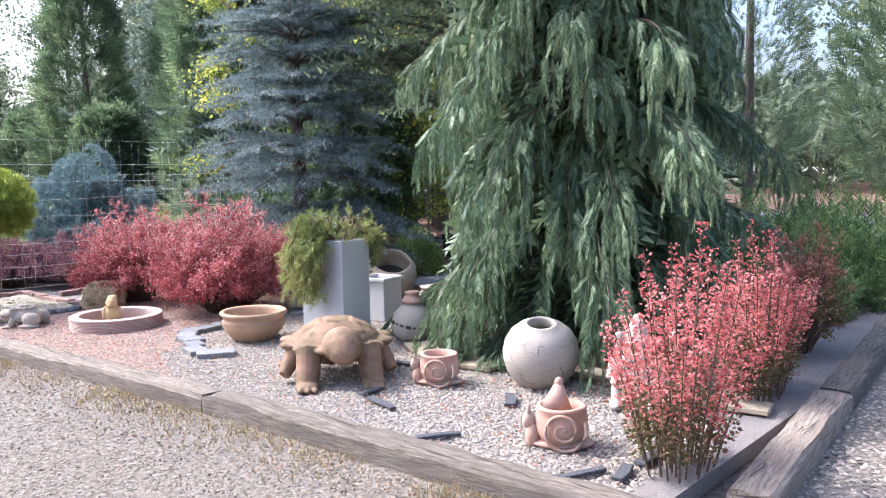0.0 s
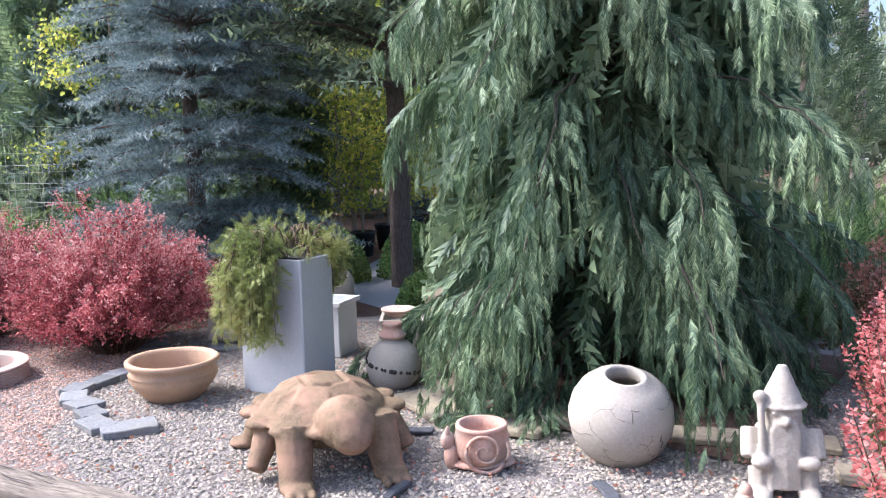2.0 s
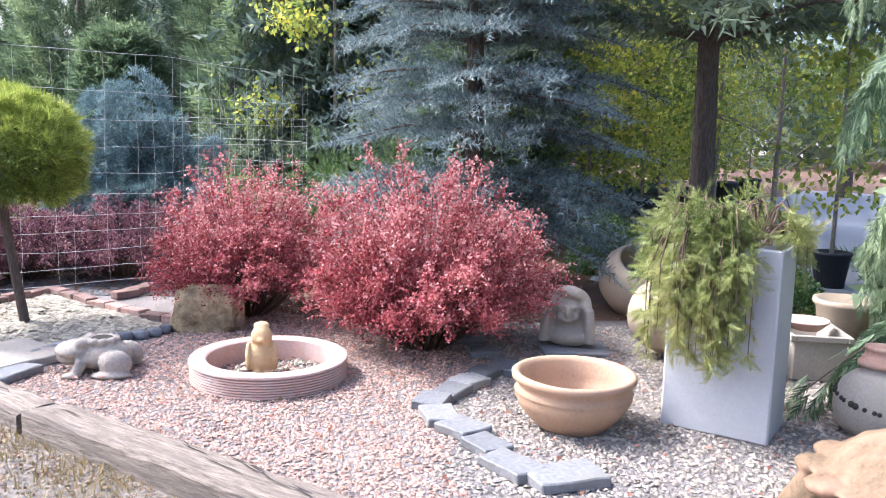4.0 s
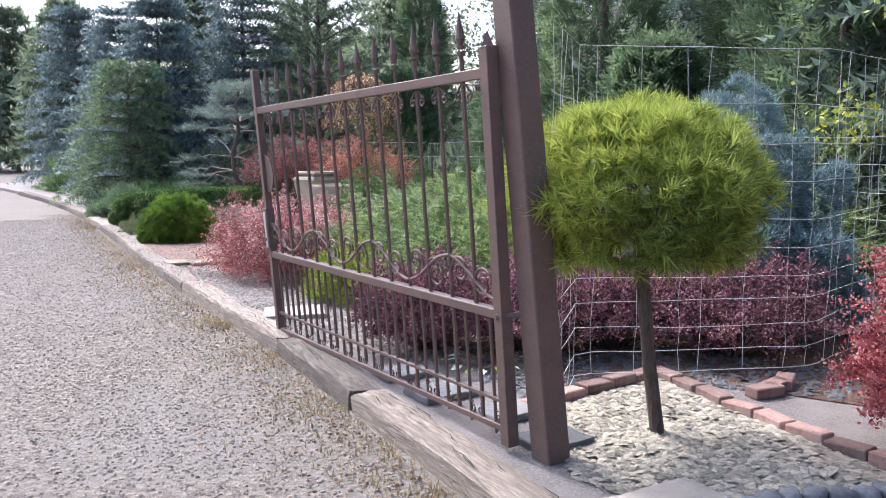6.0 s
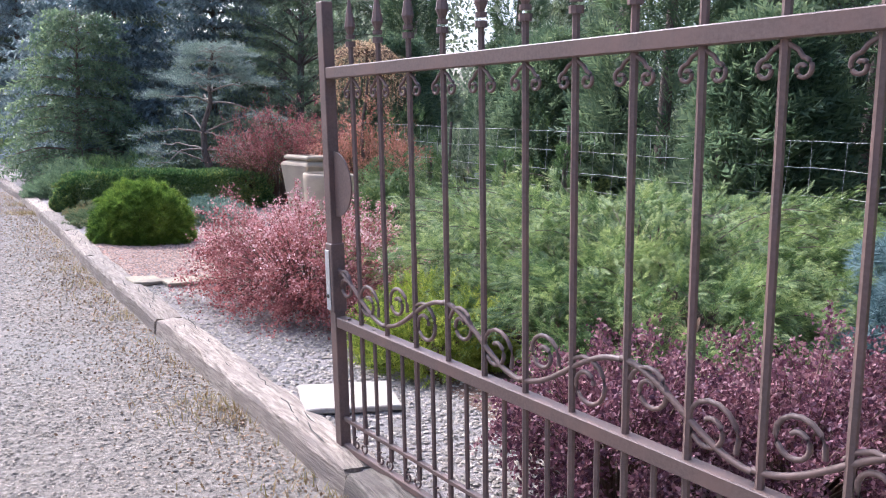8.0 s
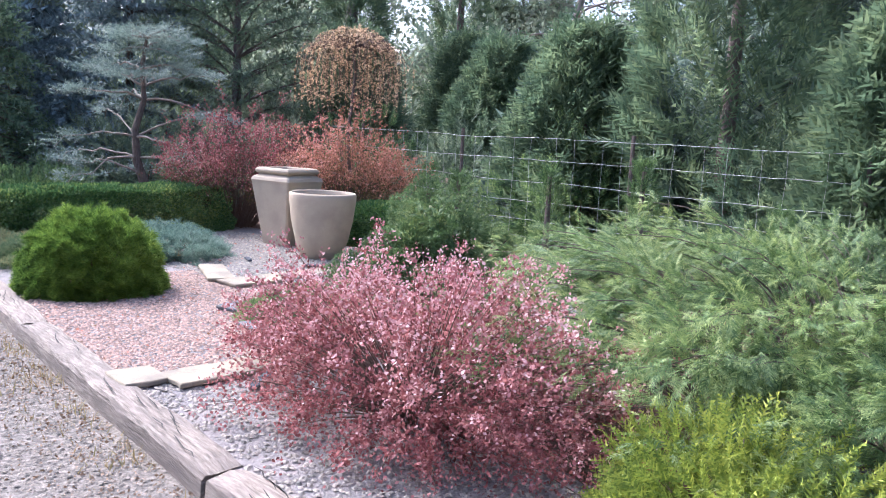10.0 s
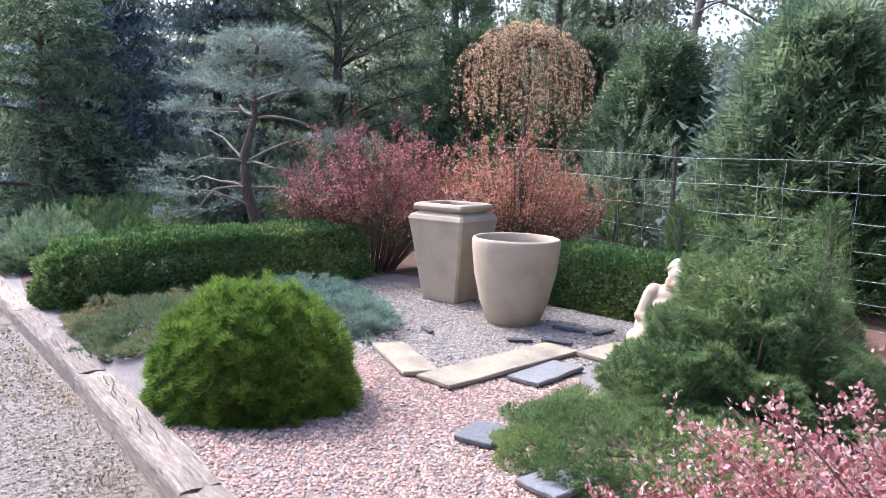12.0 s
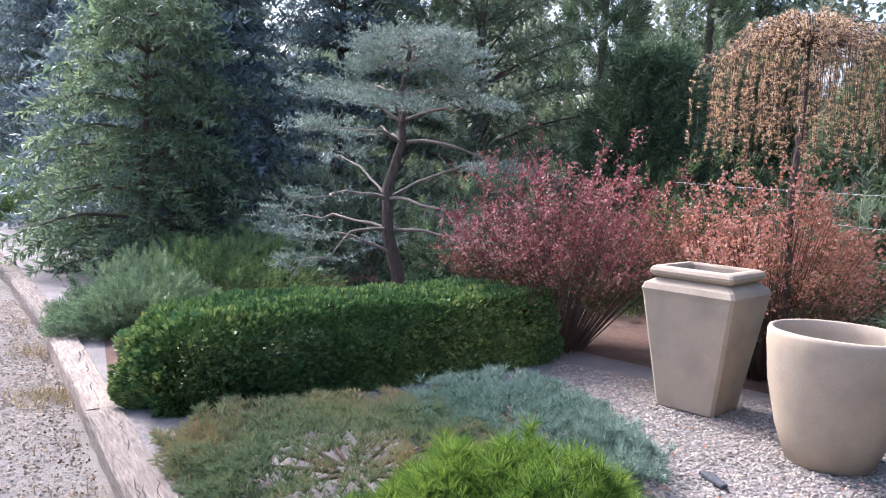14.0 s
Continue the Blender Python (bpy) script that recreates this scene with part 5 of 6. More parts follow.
def snail(x, y, rz, s, label, hat):
    ob = thing("snail_planter", x, y, 0, label, "planter", "snail planters", rz)
    bm = bmesh.new()
    lathe(bm, [(0.08 * s, 0.02 * s), (0.11 * s, 0.03 * s), (0.135 * s, 0.09 * s), (0.135 * s, 0.16 * s), (0.125 * s, 0.2 * s), (0.13 * s, 0.205 * s), (0.128 * s, 0.22 * s), (0.108 * s, 0.22 * s), (0.1 * s, 0.17 * s), (0.1 * s, 0.12 * s)], 32)
    wobble(bm, 0.004, 9)
    part("shell_pot", bm, M_REDCLAY, ob, "", True)
    bm = bmesh.new()
    ball(bm, 0, -0.01, 0.025 * s, 0.17 * s, 0.1 * s, 0.03 * s)
    ball(bm, -0.15 * s, -0.02, 0.06 * s, 0.04 * s, 0.045 * s, 0.07 * s)
    ball(bm, -0.17 * s, -0.02, 0.14 * s, 0.035 * s, 0.035 * s, 0.05 * s)
    ball(bm, -0.17 * s, -0.035, 0.19 * s, 0.013 * s, 0.013 * s, 0.03 * s)
    part("foot", bm, M_REDCLAY, ob, "", True)
    pts = [(0.01 * s + (0.008 + 0.0058 * t) * s * 1.45 * math.cos(t) , -0.137 * s + 0.16 * (0.0058 * t * s) ** 1.0, 0.115 * s + (0.008 + 0.0058 * t) * s * 1.45 * math.sin(t)) for t in np.linspace(0, 13, 50)]
    tubes("spiral", [(np.array(pts), 0.008 * s, 0.011 * s)], M_REDCLAY, ob, 6)
    if hat:
        bm = bmesh.new()
        rod(bm, (-0.03, 0.03, 0.19 * s), (-0.015, 0.03, 0.33), 0.085, 0.022, 20)
        ball(bm, -0.015, 0.03, 0.335, 0.024, 0.024, 0.03, seg=12)
        part("cone_lid", bm, M_REDCLAY, ob, "pointed clay lid leaning on the rim", True)
    return ob


snail(1.98, 4.17, -60, 0.98, "small red clay snail planter on the gravel", False)
snail(1.44, 2.82, -58, 1.02, "red clay snail planter with a pointed lid", True)


def gnome(x, y, rz):
    bm = bmesh.new()
    ball(bm, 0, 0, 0.2, 0.13, 0.11, 0.16)
    rod(bm, (0, 0, 0.39), (0, 0.01, 0.57), 0.1, 0.02, 20)
    ball(bm, 0, 0, 0.4, 0.108, 0.108, 0.022)
    ball(bm, 0, -0.01, 0.345, 0.085, 0.085, 0.075)
    ball(bm, 0, -0.1, 0.345, 0.022, 0.03, 0.024)
    for s in (-1, 1):
        ball(bm, s * 0.035, -0.083, 0.325, 0.022, 0.02, 0.018)
        ball(bm, s * 0.035, -0.08, 0.375, 0.026, 0.014, 0.01)
        rod(bm, (s * 0.13, 0, 0.28), (s * 0.14, -0.07, 0.17), 0.045, 0.04)
        ball(bm, s * 0.1, -0.12, 0.17, 0.045, 0.04, 0.03)
        rod(bm, (s * 0.1, -0.06, 0.13), (s * 0.1, -0.09, 0.03), 0.05, 0.045)
        ball(bm, s * 0.1, -0.12, 0.03, 0.05, 0.08, 0.03)
    for k in range(-3, 4):
        rod(bm, (k * 0.016, -0.085, 0.31), (k * 0.018, -0.135 + 0.004 * abs(k), 0.05), 0.02, 0.012)
    rod(bm, (-0.09, -0.12, 0.13), (-0.1, -0.06, 0.42), 0.016, 0.018)
    ball(bm, -0.1, -0.05, 0.44, 0.03, 0.03, 0.03)
    return carved("garden_gnome", x, y, 0, rz, bm, M_STONE, "pale stone garden gnome with tall hat and beard", "statue", 0.008, 0.004)


gnome(2.34, 2.86, -70)


def frog(x, y, rz):
    bm = bmesh.new()
    ball(bm, 0.03, 0, 0.1, 0.15, 0.11, 0.085)
    ball(bm, -0.12, 0, 0.13, 0.11, 0.12, 0.05)
    ball(bm, -0.14, 0, 0.095, 0.08, 0.09, 0.05)
    for s in (-1, 1):
        ball(bm, -0.07, s * 0.07, 0.175, 0.035, 0.03, 0.03)
        ball(bm, 0.12, s * 0.11, 0.075, 0.09, 0.05, 0.075)
        ball(bm, 0.1, s * 0.13, 0.018, 0.11, 0.05, 0.02)
        rod(bm, (-0.06, s * 0.09, 0.09), (-0.09, s * 0.12, 0.015), 0.035, 0.03)
        ball(bm, -0.11, s * 0.13, 0.015, 0.05, 0.035, 0.016)
    for k in range(10):
        a = k * 0.628
        ball(bm, 0.02 + 0.075 * math.cos(a), 0.065 * math.sin(a), 0.185, 0.028, 0.028, 0.02, seg=8)
    f = carved("frog_planter", x, y, 0, rz, bm, M_FROG, "weathered stone frog planter with an open back", "statue", 0.009, 0.006)
    return f


frog(1.08, 8.85, -47)
# disc on the solid back, shade of the opening put into its colour
bm = bmesh.new()
lathe(bm, [(0.05, 0.178), (0.066, 0.19), (0.05, 0.196)], 20)
hollow = tagged(part("frog_hollow", bm, M_HOLE, None), "dark disc coloured as the shaded hollow in the frog's back", "soil")
hollow.matrix_basis = pose(1.094, 8.836, 0.002)

bm = bmesh.new()
ball(bm, 0, 0, 0.1, 0.075, 0.075, 0.11)
ball(bm, 0, -0.01, 0.22, 0.058, 0.06, 0.06)
ball(bm, 0, -0.055, 0.21, 0.025, 0.03, 0.02)
ball(bm, 0, 0.02, 0.275, 0.045, 0.05, 0.02)
for s in (-1, 1):
    ball(bm, s * 0.07, -0.01, 0.11, 0.02, 0.05, 0.08)
    ball(bm, s * 0.035, -0.07, 0.02, 0.03, 0.04, 0.02)
carved("bird_figure", 1.63, 8.14, 0.004, -40, bm, M_SAND, "small sandstone bird figure inside the ring planter", "statue", 0.008, 0.005)

circle = [(1.65 + 0.32 * math.cos(k * 0.3927), 8.1 + 0.32 * math.sin(k * 0.3927)) for k in range(16)]
pebbles("ring_stones", circle, 150, 0.022, M_SHARD, "pale stones scattered inside the ring planter", 0.7, 0.012)


def boulder(name, x, y, sx, sy, sz, material, label, rz=0.0, rough=0.25, sub=3, z=0.0):
    bm = bmesh.new()
    bmesh.ops.create_icosphere(bm, subdivisions=sub, radius=1.0)
    for v in bm.verts:
        c = v.co.copy()
        v.co = Vector([math.copysign(abs(k) ** 0.6, k) for k in c]) * (1 + rough * noise.noise(c * 1.7 + Vector((x, y, 0)))) + noise.noise_vector(c * 5 + Vector((x, 0, 0))) * rough * 0.25
        v.co = Vector((v.co.x * sx, v.co.y * sy, (v.co.z + 0.8) * sz))
    ob = part(name, bm, material, None, "", True)
    ob.matrix_basis = pose(x, y, z, 0, 0, rz)
    return tagged(ob, label, "stone")


boulder("tufa_stone", 2.08, 9.22, 0.24, 0.13, 0.165, M_TUFA, "upright porous ochre tufa stone", -40, 0.3, 4)

bm = bmesh.new()
ball(bm, 0, 0, 0.06, 0.16, 0.11, 0.07)
ball(bm, 0, 0.01, 0.14, 0.09, 0.08, 0.1)
ball(bm, 0, -0.02, 0.235, 0.085, 0.09, 0.115)
ball(bm, 0, -0.112, 0.225, 0.016, 0.024, 0.035)
ball(bm, 0, -0.1, 0.175, 0.03, 0.02, 0.012)
for k in range(13):
    a = 0.2 + k * 0.235
    ball(bm, 0.105 * math.cos(a), -0.03 + 0.02 * math.sin(k), 0.24 + 0.11 * math.sin(a), 0.04, 0.07, 0.04, seg=10)
for s in (-1, 1):
    for k in range(3):
        rod(bm, (s * (0.1 + 0.015 * k), -0.02 - 0.03 * k, 0.25), (s * (0.13 + 0.01 * k), -0.04 * k, 0.03), 0.03, 0.035)
for q in (-1, 1):
    ball(bm, q * 0.034, -0.098, 0.262, 0.03, 0.022, 0.01, seg=10)
    ball(bm, q * 0.034, -0.1, 0.243, 0.016, 0.012, 0.008, seg=10)
    ball(bm, q * 0.045, -0.09, 0.2, 0.026, 0.024, 0.03, seg=10)
carved("stone_bust", 3.3, 7.15, 0.03, -67, bm, M_STONE, "weathered classical stone bust with curled hair", "statue", 0.009, 0.004)


def slab(name, x, y, sx, sy, h, rz, material, label, category="slab", group="", z=0.0, tilt=0.0):
    bm = bmesh.new()
    block(bm, 0, 0, h / 2, sx, sy, h, min(0.006, h * 0.2))
    bmesh.ops.subdivide_edges(bm, edges=[e for e in bm.edges if e.calc_length() > 0.1], cuts=4, use_grid_fill=True)
    r = random.Random(int(1000 * (x + 3 * y)))
    for v in bm.verts:
        v.co += Vector((noise.noise(v.co * 9 + Vector((x, y, 0))), noise.noise(v.co * 9 + Vector((y, x, 5))), 0.25 * noise.noise(v.co * 12 + Vector((x, y, 9))))) * 0.014
    ob = part(name, bm, material, None)
    ob.matrix_basis = pose(x, y, z, tilt, 0, rz)
    return tagged(ob, label, category, group)


slab("bust_slab", 3.28, 7.1, 0.42, 0.34, 0.03, -50, M_SLATE, "grey slate slab under the stone bust")
slab("concrete_slab", 0.87, 9.42, 0.44, 0.5, 0.05, 6, M_STONE, "grey concrete slab beside the kerb")
for x, y, sx, sy, rz in [(0.72, 9.08, 0.27, 0.14, 20), (2.6, 7.18, 0.2, 0.16, 20), (2.42, 7.2, 0.2, 0.15, 5), (2.24, 7.17, 0.2, 0.16, -5), (2.05, 7.14, 0.2, 0.15, 8), (1.86, 7.12, 0.2, 0.17, 20), (1.72, 6.96, 0.22, 0.17, 50), (1.66, 6.78, 0.2, 0.18, 80), (1.56, 6.58, 0.2, 0.15, 70), (1.45, 6.38, 0.25, 0.16, 75), (1.5, 6.16, 0.3, 0.2, -35), (3.0, 7.75, 0.25, 0.14, -30), (2.8, 7.45, 0.2, 0.14, -45)]:
    slab("slate_stone", x, y, sx, sy, 0.045, rz, M_SLATE, "flat blue-grey slate edging stone", "stone", "slate edging")
for x, y, sx, sy, rz, m, l in [(2.62, 4.84, 0.55, 0.28, 60, M_SLAB, "ochre sandstone stepping slab under the cypress"), (3.1, 4.95, 0.5, 0.3, 40, M_SLAB, "ochre sandstone stepping slab under the cypress"), (2.5, 4.32, 0.3, 0.5, 10, M_SLAB, "ochre sandstone stepping slab under the cypress"), (2.75, 3.95, 0.3, 0.4, 0, M_SLAB, "ochre sandstone stepping slab under the cypress"), (2.85, 3.1, 0.2, 0.9, 14, M_SLAB, "long pale sandstone slab behind the gnome"), (2.62, 2.4, 0.2, 0.5, 10, M_SLAB, "long pale sandstone slab behind the gnome")]:
    slab("stepping_slab", x, y, sx, sy, 0.035, rz, m, l, "slab", "stepping slabs", 0.01)
for x, y, sx, sy, rz, m in [(1.04, 20.22, 0.24, 0.76, -10, M_SLAB), (1.6, 19.83, 1.36, 0.31, 16, M_SLAB), (1.74, 19.53, 0.55, 0.24, 20, M_SLATE), (2.52, 19.78, 0.5, 0.26, 14, M_SLAB), (0.07, 17.13, 0.6, 0.27, 12, M_SLAB), (0.72, 18.1, 0.3, 0.24, 10, M_SLATE), (0.75, 18.75, 0.28, 0.22, 30, M_SLATE), (0.32, 13.75, 0.5, 0.4, -10, M_STONE), (-0.36, 17.2, 0.26, 0.3, 10, M_SLAB), (1.1, 22.9, 0.3, 0.25, 5, M_SLAB)]:
    slab("paving_slab", x, y, sx, sy, 0.03, rz, m, "flat paving slab laid in the gravel", "slab", "paving slabs", 0.008)
for x, y, s in [(0.82, 10.35, 0.3), (0.62, 11.25, 0.34), (0.8, 10.8, 0.3), (0.55, 11.7, 0.3)]:
    slab("gate_slab", x, y, s, s * 0.8, 0.04, 10, M_SLATE, "broken grey slab beside the gate", "slab", "gate slabs", -0.004)
for i, (x, y) in enumerate([(1.5, 4.35), (1.9, 3.5), (1.35, 4.1), (2.2, 4.7), (1.1, 3.4), (1.55, 2.35), (2.4, 19.9), (1.55, 21.6), (2.7, 20.5), (2.1, 20.35), (2.9, 20.3), (0.25, 16.9), (1.6, 20.9), (2.35, 20.2), (1.1, 2.5), (1.25, 2.35)]):
    slab("slate_chip", x, y, 0.2 + 0.05 * (i % 3), 0.045 + 0.02 * (i % 2), 0.02, 37 * i, M_DARK, "dark slate splinter lying on the gravel", "stone", "slate splinters", 0.012)


# jugs and troughs behind the planter
jug = turned("lying_jug", 3.72, 6.72, [(0.08, 0), (0.12, 0.01), (0.2, 0.12), (0.23, 0.24), (0.2, 0.36), (0.11, 0.45), (0.09, 0.5), (0.12, 0.56), (0.1, 0.56), (0.07, 0.5)], M_CREAM, "cream clay jug lying on the gravel", "jug", 32, (78, 0, -60), z=0.22)
# filling is a near black disc, the shade in the mouth as colour
turned("tilted_pot", 4.65, 7.35, [(0.15, 0), (0.2, 0.01), (0.29, 0.12), (0.315, 0.22), (0.29, 0.34), (0.23, 0.42), (0.21, 0.42), (0.26, 0.3), (0.24, 0.15)], M_CREAM, "round ribbed stone pot tilted on its side", "pot", 40, (26, -20, 0), (0.2, 0.2, M_HOLE), z=0.06)
for x, y, sx, sy, h, rz, m, l in [(3.85, 5.85, 0.5, 0.3, 0.26, 30, M_STONE, "grey-brown clay trough behind the lantern"), (3.45, 6.25, 0.3, 0.3, 0.42, 10, M_PLINTH, "pale blue-grey square box planter")]:
    ob = thing("trough", x, y, 0, l, "planter", rz=rz)
    bm = bmesh.new()
    block(bm, 0, 0, h / 2, sx, sy, h, 0.01)
    top = max((f for f in bm.faces if f.normal.z > 0.9), key=lambda f: f.calc_area())
    bmesh.ops.inset_individual(bm, faces=[top], thickness=0.03)
    bmesh.ops.translate(bm, vec=(0, 0, -0.1), verts=top.verts)
    part("body", bm, m, ob)
    bm = bmesh.new()
    for a, b, c, d in ((0, sy / 2 + 0.005, sx + 0.05, 0.03), (0, -sy / 2 - 0.005, sx + 0.05, 0.03), (sx / 2 + 0.005, 0, 0.03, sy - 0.021), (-sx / 2 - 0.005, 0, 0.03, sy - 0.021)):
        block(bm, a, b, h - 0.01, c, d, 0.035, 0.004)
    part("rim", bm, m, ob)
turned("clay_saucer", 3.78, 5.85, [(0.06, 0), (0.08, 0.004), (0.13, 0.05), (0.135, 0.06), (0.12, 0.06), (0.06, 0.02)], M_PINKCLAY, "pinkish clay saucer on the trough", "saucer", 28, z=0.26)
turned("clay_saucer", 3.3, 5.6, [(0.07, 0), (0.1, 0.004), (0.11, 0.03), (0.095, 0.03), (0.08, 0.012)], M_STONE, "dark clay saucer on the gravel", "saucer", 28)
turned("stone_urn", 4.35, 5.75, [(0.1, 0), (0.1, 0.03), (0.06, 0.06), (0.08, 0.12), (0.17, 0.24), (0.18, 0.32), (0.2, 0.34), (0.2, 0.37), (0.17, 0.37), (0.14, 0.3)], M_CREAM, "pale stone urn beside the cypress", "urn", 32)


# tall planters
sq = thing("square_planter", 2.48, 22.03, 0, "tall cream stone square planter with a rolled rim", "planter", rz=24)
bm = bmesh.new()


def square_rings(bm, prof, corner=0.02):
    rings = []
    for r, z in prof:
        c = min(corner, r * 0.3)
        rings.append([bm.verts.new((x, y, z)) for x, y in ((r - c, -r), (r, -r + c), (r, r - c), (r - c, r), (-r + c, r), (-r, r - c), (-r, -r + c), (-r + c, -r))])
    for a, b in zip(rings, rings[1:]):
        for k in range(8):
            bm.faces.new((a[k], a[(k + 1) % 8], b[(k + 1) % 8], b[k]))
    bm.faces.new(rings[0][::-1])
    return rings


rs = square_rings(bm, [(0.19, 0), (0.2, 0.01), (0.305, 0.74), (0.315, 0.78), (0.3, 0.815), (0.245, 0.85), (0.235, 0.86)])
bm.faces.new(rs[-1])
part("body", bm, M_CREAM, sq)
bm = bmesh.new()
rs = square_rings(bm, [(0.235, 0.855), (0.262, 0.863), (0.278, 0.882), (0.28, 0.9), (0.268, 0.92), (0.25, 0.93), (0.215, 0.93), (0.205, 0.915), (0.2, 0.87)], 0.015)
bm.faces.new(rs[-1])
part("rim", bm, M_CREAM, sq)
bm = bmesh.new()
block(bm, 0, 0, 0.88, 0.39, 0.39, 0.008)
part("soil", bm, M_SOIL, sq, "brown soil inside the rim")
rp = turned("round_planter", 2.47, 20.97, [(0.21, 0), (0.225, 0.008), (0.29, 0.18), (0.345, 0.42), (0.37, 0.64), (0.372, 0.7), (0.366, 0.722), (0.352, 0.727), (0.34, 0.72), (0.335, 0.66), (0.3, 0.4), (0.27, 0.3)], M_CREAM, "cream stone round tapered planter on gravel", "planter", 56, (0, 0, 0), (0.3, 0.36, M_SOIL))

bm = bmesh.new()
ball(bm, 0, 0.03, 0.17, 0.33, 0.27, 0.18)
ball(bm, 0, 0.05, 0.3, 0.25, 0.2, 0.17)
ball(bm, 0, 0.06, 0.42, 0.2, 0.15, 0.12)
ball(bm, 0, -0.06, 0.37, 0.17, 0.1, 0.05)
ball(bm, 0, -0.1, 0.3, 0.19, 0.12, 0.05)
for k in range(4):
    ball(bm, 0, 0.02 - 0.012 * k, 0.5 + 0.024 * k, 0.122 - 0.005 * k, 0.115, 0.017)
ball(bm, 0, 0.0, 0.635, 0.096, 0.1, 0.115)
ball(bm, 0, -0.06, 0.6, 0.088, 0.08, 0.085)
ball(bm, 0, -0.1, 0.555, 0.06, 0.055, 0.05)
for q in (-1, 1):
    ball(bm, q * 0.078, -0.055, 0.665, 0.022, 0.022, 0.024)
    ball(bm, q * 0.19, 0.05, 0.44, 0.075, 0.08, 0.08)
    rod(bm, (q * 0.215, 0.04, 0.43), (q * 0.27, -0.06, 0.27), 0.062, 0.05)
    ball(bm, q * 0.27, -0.06, 0.265, 0.055, 0.055, 0.05)
    rod(bm, (q * 0.27, -0.06, 0.265), (q * 0.05, -0.265, 0.215), 0.048, 0.036)
    ball(bm, q * 0.035, -0.28, 0.215, 0.05, 0.032, 0.03)
    for k in range(4):
        rod(bm, (q * 0.03, -0.295, 0.232 - 0.014 * k), (-q * 0.035, -0.305, 0.222 - 0.014 * k), 0.011, 0.008)
    ball(bm, q * 0.18, -0.13, 0.1, 0.19, 0.19, 0.1)
carved("seated_creature", 3.1, 19.72, 0, -50, bm, M_CREAM, "cream stone seated creature statue with folded arms", "statue", 0.01, 0.002).scale = (0.96, 0.96, 0.94)


# ---- gate and fences ----
H0, H1 = Vector((0.59, 10.33, 0)), Vector((0.09, 13.14, 0))
GL = (H1 - H0).length
gate = thing("iron_gate", H0.x, H0.y, 0.0, "open brown wrought iron gate leaf with spear tips", "gate", rz=math.degrees(math.atan2(H1.y - H0.y, H1.x - H0.x)))
gate.matrix_basis = gate.matrix_basis @ pose(0, 0, 0, -4.3, 0, 0)


def gate_bar(name, a, b, w, h=None):
    """A square bar from a to b in the gate's plane (x along, z up)."""
    bm = bmesh.new()
    a, b = Vector(a), Vector(b)
    d = b - a
    m = Matrix.Translation((a + b) / 2) @ d.to_track_quat("Z", "Y").to_matrix().to_4x4()
    block(bm, 0, 0, 0, w, h or w, d.length, 0.003, m)
    return part(name, bm, M_IRON, gate)


gate_bar("stile", (0, 0, 0.03), (0, 0, 1.8), 0.06)
gate_bar("stile", (GL, 0, -0.02), (GL, 0, 1.92), 0.05)
gate_bar("rail", (0.031, 0, 1.69), (GL - 0.026, 0, 1.64), 0.045)
gate_bar("rail", (0.031, 0, 0.64), (GL - 0.026, 0, 0.6), 0.045)
gate_bar("rail", (0.031, 0, 0.1), (GL - 0.026, 0, 0.03), 0.03)
gate_bar("rail", (0.031, 0, 0.23), (GL - 0.026, 0, 0.16), 0.02)
bm = bmesh.new()
rod(bm, (0, 0, 1.79), (0, 0, 1.86), 0.036, 0.004, 4)
part("cap", bm, M_IRON, gate)
NB = 14


def curl(cx, cz, r0, turns, start, sgn, n=22):
    t = np.linspace(0, 1, n)
    r = r0 * (1 - 0.72 * t)
    a = start + sgn * turns * 2 * math.pi * t
    return np.stack([cx + r * np.cos(a), np.zeros(n), cz + r * np.sin(a)], -1)


def gate_tube(name, pts, r=0.007):
    return tubes(name, [(pts, r, r)], M_IRON, gate, 6)


def top_z(x):
    return 1.69 - 0.05 * x / GL


for i in range(1, NB):
    x = GL * i / NB
    bm = bmesh.new()
    rod(bm, (x, 0, 0.1), (x, 0, top_z(x) + 0.1), 0.011, sides=6)
    part("bar", bm, M_IRON, gate)
    bm = bmesh.new()
    zt = top_z(x) + 0.09
    rod(bm, (x, 0, zt), (x, 0, zt + 0.02), 0.02, 0.02)
    rod(bm, (x, 0, zt + 0.03), (x, 0, zt + 0.045), 0.018, 0.018)
    rod(bm, (x, 0, zt + 0.045), (x, 0, zt + 0.075), 0.01, 0.022)
    rod(bm, (x, 0, zt + 0.075), (x, 0, zt + 0.19), 0.022, 0.002)
    part("finial", bm, M_IRON, gate)
    for s in (-1, 1):
        gate_tube("scroll", np.concatenate([np.array([(x + s * 0.004, 0, top_z(x) - 0.03), (x + s * 0.03, 0, top_z(x) - 0.045)]), curl(x + s * 0.042, top_z(x) - 0.085, 0.024, 1.15, math.pi / 2, -s)]), 0.0055)
for i in range(NB):
    x = GL * (i + 0.5) / NB
    bm = bmesh.new()
    rod(bm, (x, 0, 0.06), (x, 0, 0.63), 0.009, sides=6)
    part("bar", bm, M_IRON, gate)
for i in range(2 * NB - 1):
    x = GL * (i + 1) / (2 * NB)
    gate_tube("scroll", curl(x + (0.02 if i % 2 else -0.02), 0.14 - 0.07 * x / GL, 0.03, 1.1, math.pi / 2, 1 if i % 2 else -1), 0.0045)
step = GL / 7
